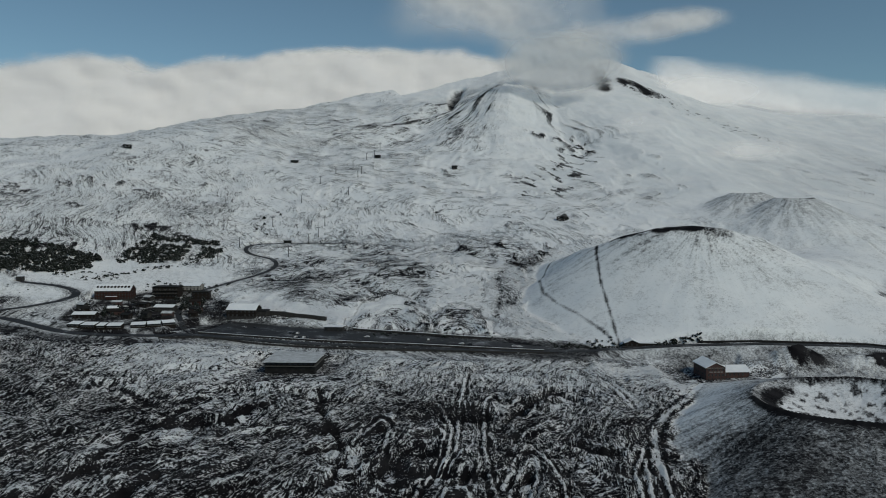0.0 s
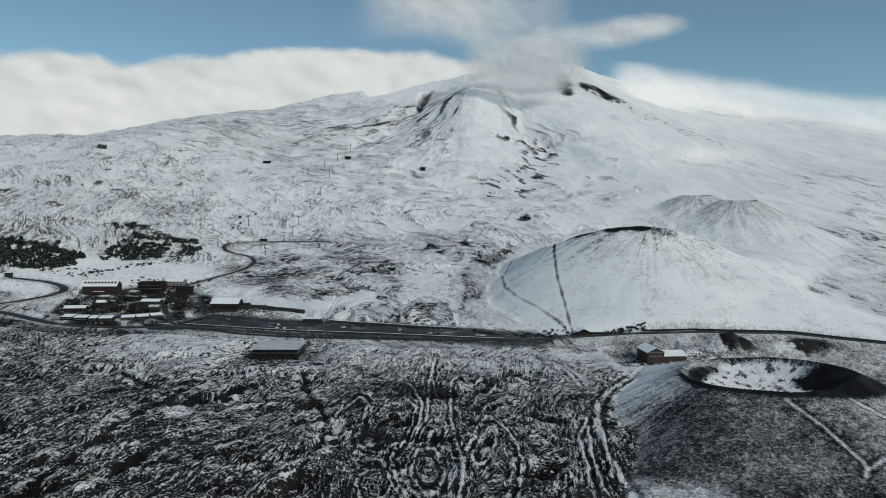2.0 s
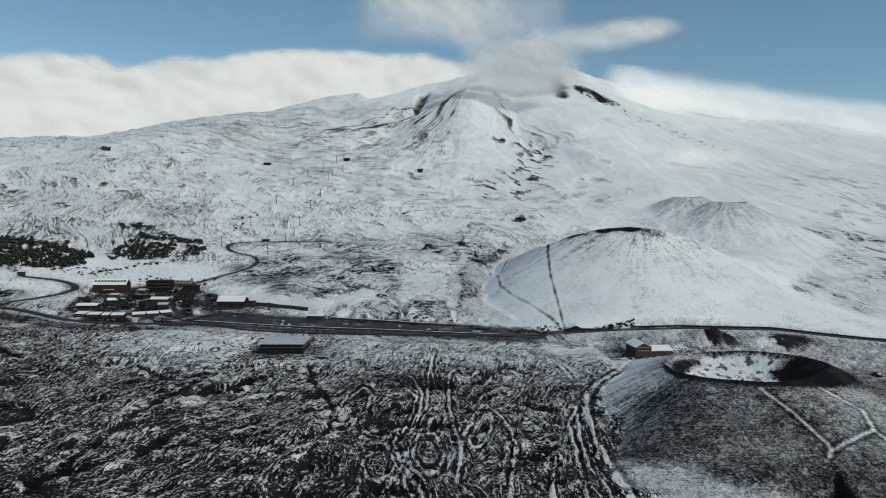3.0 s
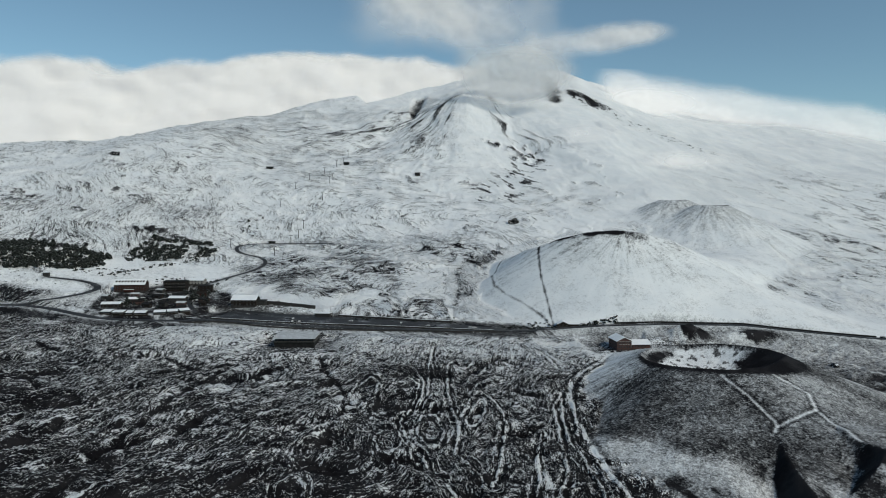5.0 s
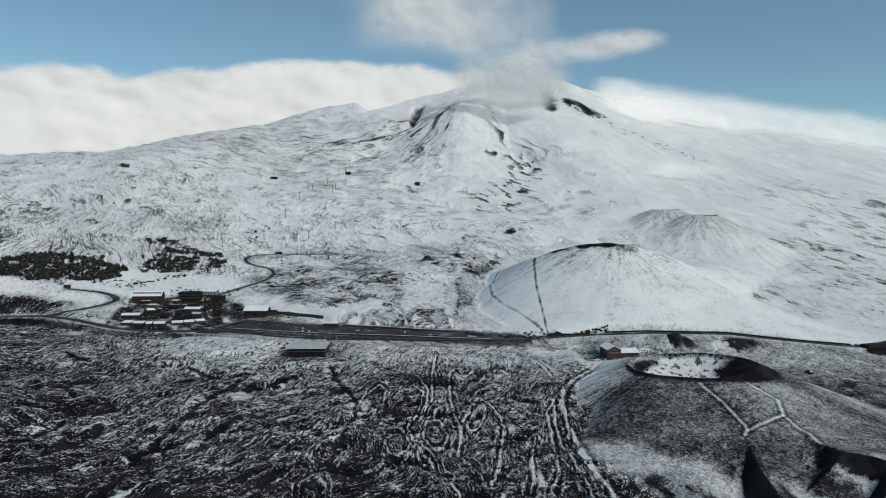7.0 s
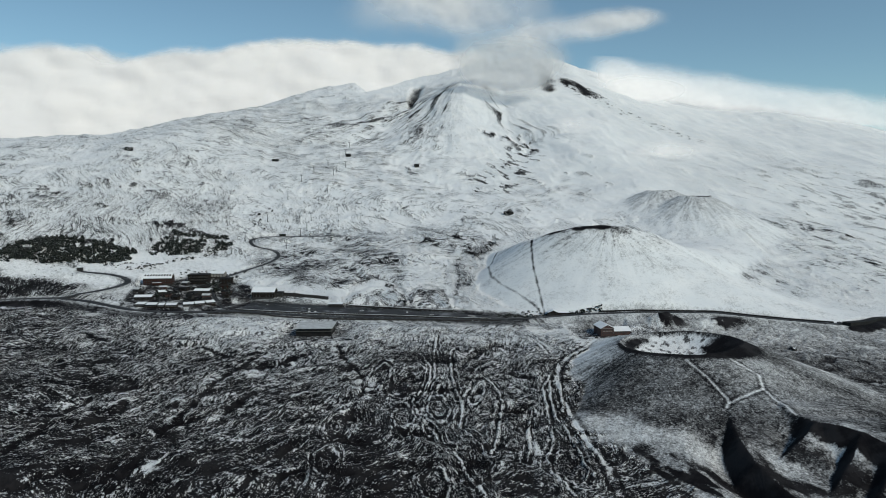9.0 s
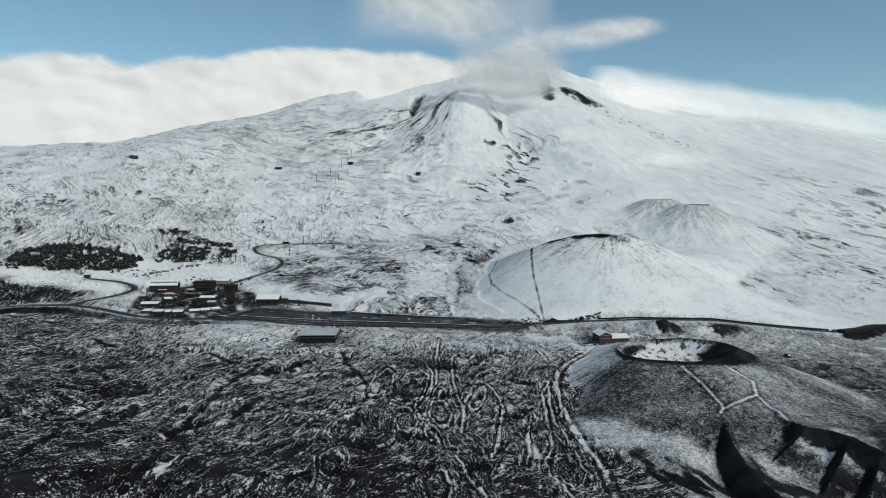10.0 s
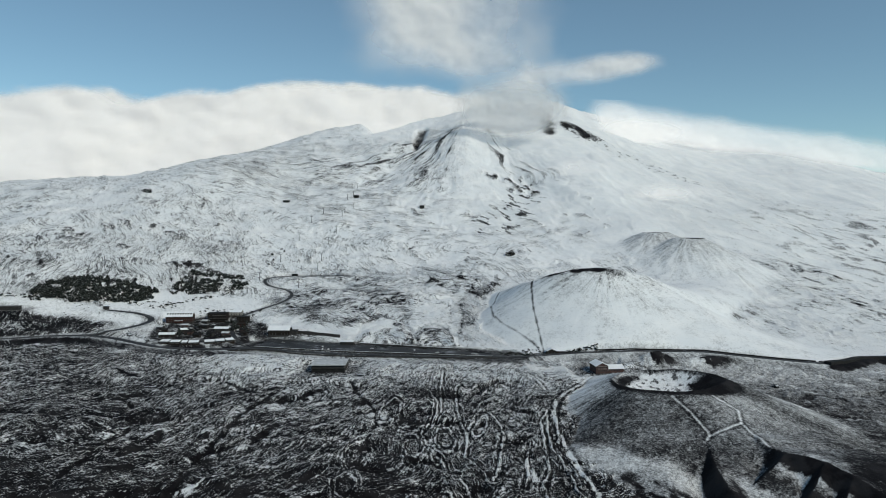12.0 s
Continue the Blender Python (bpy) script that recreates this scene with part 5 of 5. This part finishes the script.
def scrub(name, spots, label, seed, mat=NEEDLES, category="scrub"):
    """Low bushes and young pines too many to count, as ragged clumps in one mesh."""
    rnd = random.Random(seed)
    zs = heights([p[0] for p in spots], [p[1] for p in spots])
    verts, faces = [], []
    bm = bmesh.new()
    bmesh.ops.create_icosphere(bm, subdivisions=1, radius=1.0)
    ball = [v.co.copy() for v in bm.verts]
    tris = [[v.index for v in f.verts] for f in bm.faces]
    bm.free()
    for (x, y, size), z in zip(spots, zs):
        for k in range(9):
            c = Vector((x + rnd.gauss(0, 0.55) * size, y + rnd.gauss(0, 0.55) * size, z + rnd.uniform(0.05, 0.95) * size))
            r = size * rnd.uniform(0.22, 0.5)
            at = len(verts)
            verts += [(c.x + p.x * r * rnd.uniform(0.6, 1.3), c.y + p.y * r * rnd.uniform(0.6, 1.3), c.z + p.z * r * rnd.uniform(0.5, 1.2)) for p in ball]
            faces += [[at + i for i in f] for f in tris]
    me = bpy.data.meshes.new(name)
    me.from_pydata(verts, [], faces)
    me.materials.append(mat)
    return tagged(new(name, me), label, category, kind="stuff")


def fill(poly, count, low, high, seed, limit=-0.25):
    rnd, out = random.Random(seed), []
    xs, ys = [p[0] for p in poly], [p[1] for p in poly]
    while len(out) < count:
        x, y = rnd.uniform(min(xs), max(xs)), rnd.uniform(min(ys), max(ys))
        if inside(x, y, poly) and fbm(np.array([x]), np.array([y]), 26, 2, seed)[0] > limit:
            out.append((x, y, rnd.uniform(low, high)))
    return out


bushes = fill(WOOD_WEST, 620, 1.6, 4.0, 71)
bushes += [b for b in fill(WOOD_EAST, 520, 1.2, 2.8, 72) if not 838 < b[1] - 0.1 * (b[0] + 320) < 850]
scrub("undergrowth", bushes, "dense dark undergrowth between the pines", 3)
bushes = []
for k in range(60):                                              # a loose row below the wood
    t = rnd.random()
    bushes.append((-362 + 80 * t + rnd.uniform(-3, 3), 722 + 78 * t + rnd.uniform(-5, 5), rnd.uniform(0.8, 1.9)))
bushes += [(rnd.uniform(-410, -345), rnd.uniform(712, 745), rnd.uniform(0.7, 1.8)) for k in range(60)]
bushes += [(rnd.uniform(-575, -505), rnd.uniform(680, 690), rnd.uniform(1.0, 2.4)) for k in range(40)]
bushes += [(rnd.uniform(-310, -225), rnd.uniform(700, 728), rnd.uniform(0.7, 1.8)) for k in range(50)]
bushes += [(rnd.uniform(-345, -225), rnd.uniform(596, 690), rnd.uniform(0.7, 1.7)) for k in range(110)]
bushes += [(rnd.uniform(-480, -395), rnd.uniform(600, 690), rnd.uniform(0.4, 1.0)) for k in range(60)]
bushes += [(rnd.uniform(88, 142), 560 + rnd.uniform(-4, 10), rnd.uniform(0.8, 1.8)) for k in range(50)]
bushes += [(rnd.uniform(162, 208), rnd.uniform(547, 551), rnd.uniform(0.9, 1.9)) for k in range(60)]
bushes += [(rnd.uniform(120, 148), rnd.uniform(549, 555), rnd.uniform(0.8, 1.8)) for k in range(25)]
bushes += [(rnd.uniform(-60, 60), 588 - 0.2 * rnd.uniform(-60, 60) + rnd.uniform(0, 10), rnd.uniform(0.8, 2.0)) for k in range(40)]
scrub("bushes", bushes, "low dark bushes scattered in the snow", 4)


# shovelled snow left between the parking ground and the lower road, and along its upper edge
heaps = []
for k in range(150):
    t = rnd.random()
    heaps.append((-176 + 108 * t, 563.5 - 19 * t + rnd.uniform(-1.6, 1.6), rnd.uniform(0.2, 0.7)))
for k in range(70):
    t = rnd.random()
    heaps.append((-190 + 260 * t, 531 + 14 * (1 - t) + rnd.uniform(-2, 2), rnd.uniform(0.25, 0.7)))
scrub("shovelled_snow", heaps, "broken heaps of shovelled snow along the road", 5, THIN_SNOW, "snow")


# ---------------------------------------------------------------- lift pylons
def pylon_model():
    p = thing("lift_pylon", pose(0, 0, 0), "thin grey steel ski lift pylon in the snow", "lift pylon", "pylons of the ski lifts")
    bm = bmesh.new()
    bmesh.ops.create_cone(bm, segments=8, radius1=0.55, radius2=0.35, depth=14, matrix=Matrix.Translation((0, 0, 6)), cap_ends=True)
    part("mast", bm, STEEL, p)
    part("cross_arm", boxed(-2.8, -0.25, 12.6, 2.8, 0.25, 13.1, bevel=0.05), STEEL, p)
    for side in (-1, 1):
        sheave = part("sheave_beam", boxed(side * 2.6 - 0.15, -1.8, 12.9, side * 2.6 + 0.15, 1.8, 13.3, bevel=0.05), STEEL, p)
        for k in range(4):
            wheel = bmesh.new()
            bmesh.ops.create_cone(wheel, segments=10, radius1=0.28, radius2=0.28, depth=0.14, cap_ends=True,
                                  matrix=Matrix.Translation((side * 2.6 + 0.22, -1.35 + 0.9 * k, 13.25)) @ Matrix.Rotation(radians(90), 4, "Y"))
            part("wheel", wheel, RUBBER, sheave)
    part("footing", boxed(-1.1, -1.1, -1.5, 1.1, 1.1, 0.4, bevel=0.1), CONCRETE, p)
    return p


pylon = pylon_model()
PYLONS = [(-243, 984), (-179, 918), (-174, 961), (-192, 854), (-228, 1112), (-218, 1228), (-199, 1285), (-159, 1163), (-172, 1003),
          (-169, 1102), (-174, 1339), (-155, 1406), (-143, 1447), (-153, 1300), (-136, 1346), (-140, 1544), (-157, 1276), (-262, 800), (-256, 866)]
pylon.matrix_basis = on_ground(*PYLONS[0], 10)
for x, y in PYLONS[1:]:
    copy_thing(pylon, on_ground(x, y, 8))


# ---------------------------------------------------------------- rocks
def rock(name, x, y, size, seed, label, squash=(1, 1, 0.6), sink=0.3):
    bm = bmesh.new()
    bmesh.ops.create_icosphere(bm, subdivisions=4, radius=1.0)
    for v in bm.verts:
        n = noise.fractal(v.co * 1.3 + Vector((seed * 7.1, 0, 0)), 0.9, 2.1, 5)
        v.co *= 1 + 0.45 * n
        v.co = Vector((v.co.x * squash[0], v.co.y * squash[1], v.co.z * squash[2])) * size
    me = bpy.data.meshes.new(name)
    bm.to_mesh(me)
    bm.free()
    me.materials.append(SNOWY_ROCK)
    ob = new(name, me)
    ob.matrix_basis = on_ground(x, y, seed * 40, size * squash[2] * (0.5 - sink))
    return tagged(ob, label, "rock")


rock("lava_outcrop", 184, 1056, 9, 1, "black lava outcrop in a snowy hollow", (1.1, 0.8, 0.7))
rock("boulder", 373, 447, 4.2, 2, "dark basalt boulder on the snowy plain", (1, 0.8, 0.7))
rock("boulder", 470, 520, 3.0, 6, "dark basalt boulder near the road", (1, 0.8, 0.6))
rock("boulder", 508, 470, 2.6, 7, "dark basalt boulder on the snowy plain", (1, 0.9, 0.6))
rock("lava_outcrop", -565, 1236, 9, 8, "dark rock outcrop on the snow slope", (1.6, 0.7, 0.5))


# ---------------------------------------------------------------- cars
def car_model(paint, label):
    c = thing("car", pose(0, 0, 0), label, "car", "parked cars")
    bm = prism([(-2.15, 0.35), (2.15, 0.35), (2.2, 0.75), (1.2, 0.95), (0.6, 1.45), (-1.2, 1.48), (-1.9, 0.98), (-2.2, 0.9)], -0.86, 0.86)
    bmesh.ops.bevel(bm, geom=bm.edges[:], offset=0.07, segments=1, affect="EDGES")
    part("body", bm, paint, c)
    part("side_windows", prism([(1.0, 0.98), (0.52, 1.38), (-1.12, 1.4), (-1.62, 0.98)], -0.88, 0.88), GLASS, c)
    part("windscreen", prism([(1.17, 0.99), (0.66, 1.41), (0.60, 1.36), (1.1, 0.96)], -0.7, 0.7), GLASS, c)
    for x in (-1.35, 1.35):
        for y in (-0.82, 0.82):
            bm = bmesh.new()
            bmesh.ops.create_cone(bm, segments=14, radius1=0.33, radius2=0.33, depth=0.22, cap_ends=True, matrix=Matrix.Translation((x, y, 0.33)) @ Matrix.Rotation(radians(90), 4, "X"))
            wheel = part("wheel", bm, RUBBER, c)
            bm = bmesh.new()
            bmesh.ops.create_cone(bm, segments=10, radius1=0.19, radius2=0.19, depth=0.25, cap_ends=True, matrix=Matrix.Translation((x, y, 0.33)) @ Matrix.Rotation(radians(90), 4, "X"))
            part("rim", bm, STEEL, wheel)
    for y in (-0.6, 0.6):
        part("headlight", boxed(2.12, y - 0.16, 0.66, 2.22, y + 0.16, 0.80), GLASS, c)
    return c


cars = [car_model(WHITE_PAINT, "small white car parked on the asphalt"), car_model(DARK_PAINT, "dark car parked on the asphalt"), car_model(RED_PAINT, "red car parked in the village")]
PARKED = [(0, -122, 566, 78), (1, -118.5, 565.5, 78), (0, -115, 565, 78), (1, -111.5, 564.5, 78), (0, -64, 575, 172), (0, 15, 556, 172), (1, 22, 555, 172), (0, -12, 569, 80), (0, 62, 552, 5), (0, 58, 553.5, 5), (1, -130, 583, 85), (1, -127, 583, 85), (0, -124, 582.5, 85), (0, -287, 618, 10), (1, -281, 621, 30),
          (2, -272, 624, 60), (0, -268, 652, 15), (1, -296, 655, 80), (0, -291, 656, 80), (1, -246, 652, 70), (0, -300, 648, 40), (0, -176, 606, -10), (1, -166, 605, -10), (0, -277, 668, 5)]
seen = set()
for k, x, y, turn in PARKED:
    m = on_ground(x, y, turn, 0.58 if y < 600 and x > -200 else 0.02)
    if k in seen:
        copy_thing(cars[k], m)
    else:
        cars[k].matrix_basis = m
        seen.add(k)

# ---------------------------------------------------------------- clouds
def cloud_sheet(name, line, low, high, veil, mat, label, cols=160, rows=60, puff=60, seed=0):
    """A hanging layer of cloud along a line, bulging with the billows. veil(u, v) says how dense it is."""
    pts = [Vector((x, y, 0)) for x, y in line]
    us, vs = np.meshgrid(np.linspace(0, 1, cols), np.linspace(0, 1, rows))
    far = np.linspace(0, 1, len(pts))
    x, y = np.interp(us, far, [p.x for p in pts]), np.interp(us, far, [p.y for p in pts])
    z = low + (high - low) * vs
    y = y - puff * (fbm(x.ravel() + seed * 900, z.ravel() * 1.5, 260, 5, 80 + seed)).reshape(x.shape)
    dens = veil(us, vs, x, z)
    co = np.stack([x, y, z], -1).reshape(-1, 3)
    i = np.arange(rows * cols).reshape(rows, cols)
    quads = np.stack([i[:-1, :-1], i[:-1, 1:], i[1:, 1:], i[1:, :-1]], -1).reshape(-1, 4)
    me = bpy.data.meshes.new(name)
    me.from_pydata(co.tolist(), [], quads.tolist())
    me.attributes.new("veil", "FLOAT", "POINT").data.foreach_set("value", dens.astype(np.float32).ravel())
    me.shade_smooth()
    me.materials.append(mat)
    return tagged(new(name, me), label, "cloud", kind="structure")


def edge(t, w=0.15):
    return smooth(t, 0, w) * smooth(1 - t, 0, w)


BANK = cloud_material("cloud_bank", 0.0030, 1.0, 0.37, 0.55, 3.6)
VEIL = cloud_material("summit_mist", 0.0026, 0.66, 0.09, 0.72, 1.7, 5)
WISP = cloud_material("thin_cloud", 0.0019, 0.80, 0.31, 0.60, 1.9, 5, 1.02)
MIST = cloud_material("glowing_slope_mist", 0.0026, 0.72, 0.46, 0.62, 1.6, 5)

# the bank behind the western ridge: its top swells towards the summit
def bank_veil(lift):
    def veil(u, v, x, z):
        top = knots(x, [-2600, -1865, -1500, -1250, -900, -580, -100, 200, 420, 640], [660, 690, 765, 725, 770, 820, 815, 800, 765, 640]) + lift
        return 2.2 * smooth(top - z, -50, 80) * smooth(1 - u, 0, 0.12)
    return veil


for k, (y, lift) in enumerate(((2980, -35), (3250, 25))):
    cloud_sheet("backdrop", [(-2700, y - 500), (-1500, y - 150), (-500, y), (680, y)], 100, 980, bank_veil(lift), BANK, "bright white cloud bank behind the ridge", seed=k)

# the grey mist that wraps the summit
for k, (y, x0, x1, z0, z1) in enumerate(((1880, 80, 560, 380, 625), (2010, 100, 640, 420, 680))):
    cloud_sheet("backdrop", [(x0, y), (x1, y + 30)], z0, z1, lambda u, v, x, z: 2.3 * edge(u, 0.5) * edge(v, 0.5), VEIL, "grey mist wrapped round the summit", 90, 50, 30, 10 + k)

# the torn cloud above the summit: a tongue towards the east, and a thin veil above it
def tongue_veil(u, v, x, z):
    middle = knots(x, [250, 413, 748, 1007, 1239, 1500], [720, 780, 865, 905, 930, 940])
    return 1.25 * smooth(np.abs(z - middle), 75 + 80 * smooth(x, 1250, 500), 0) * smooth(x, 180, 620) * smooth(x, 1340, 1040)


def high_veil(u, v, x, z):
    return 1.2 * edge(u, 0.5) * smooth(z, 820, 1040) * smooth(1600 - z, 0, 300)


for k, y in enumerate((2950,)):
    cloud_sheet("backdrop", [(150, y), (1550, y)], 620, 1150, tongue_veil, WISP, "torn pale cloud drifting east of the summit", 140, 60, 50, 20 + k)
for k, y in enumerate((3400,)):
    cloud_sheet("backdrop", [(-620, y), (1080, y)], 800, 1620, high_veil, WISP, "thin pale veil of cloud high above the summit", 120, 60, 50, 25 + k)

# thin mist along the eastern shoulder, glowing in place of the sunlight there
for k, (y, z0, z1) in enumerate(((2420, 330, 640), (2680, 400, 720))):
    cloud_sheet("backdrop", [(640, y), (1300, y - 60), (2100, y - 200)], z0, z1,
                lambda u, v, x, z: 1.25 * edge(u, 0.15) * edge((z - (600 - 0.16 * (x - 700)) + 130) / 220, 0.45), MIST, "glowing mist along the eastern shoulder, in place of sunlit snow", 120, 50, 40, 30 + k)

# added glowing sheets of mist that stand in for sunlit patches of the eastern slope
for k, (line, z0, z1, dense) in enumerate((([(600, 2230), (850, 2240), (1180, 2200)], 415, 570, 1.5), ([(500, 1430), (640, 1440), (860, 1400)], 190, 268, 0.85),
                                           ([(330, 1560), (430, 1580), (560, 1540)], 262, 345, 0.6))):
    cloud_sheet("backdrop", line, z0, z1, lambda u, v, x, z: dense * edge(u, 0.5) * edge(v, 0.5), MIST, "glowing mist sheet standing in for sunlight on the snowy slope", 90, 40, 14, 40 + k)
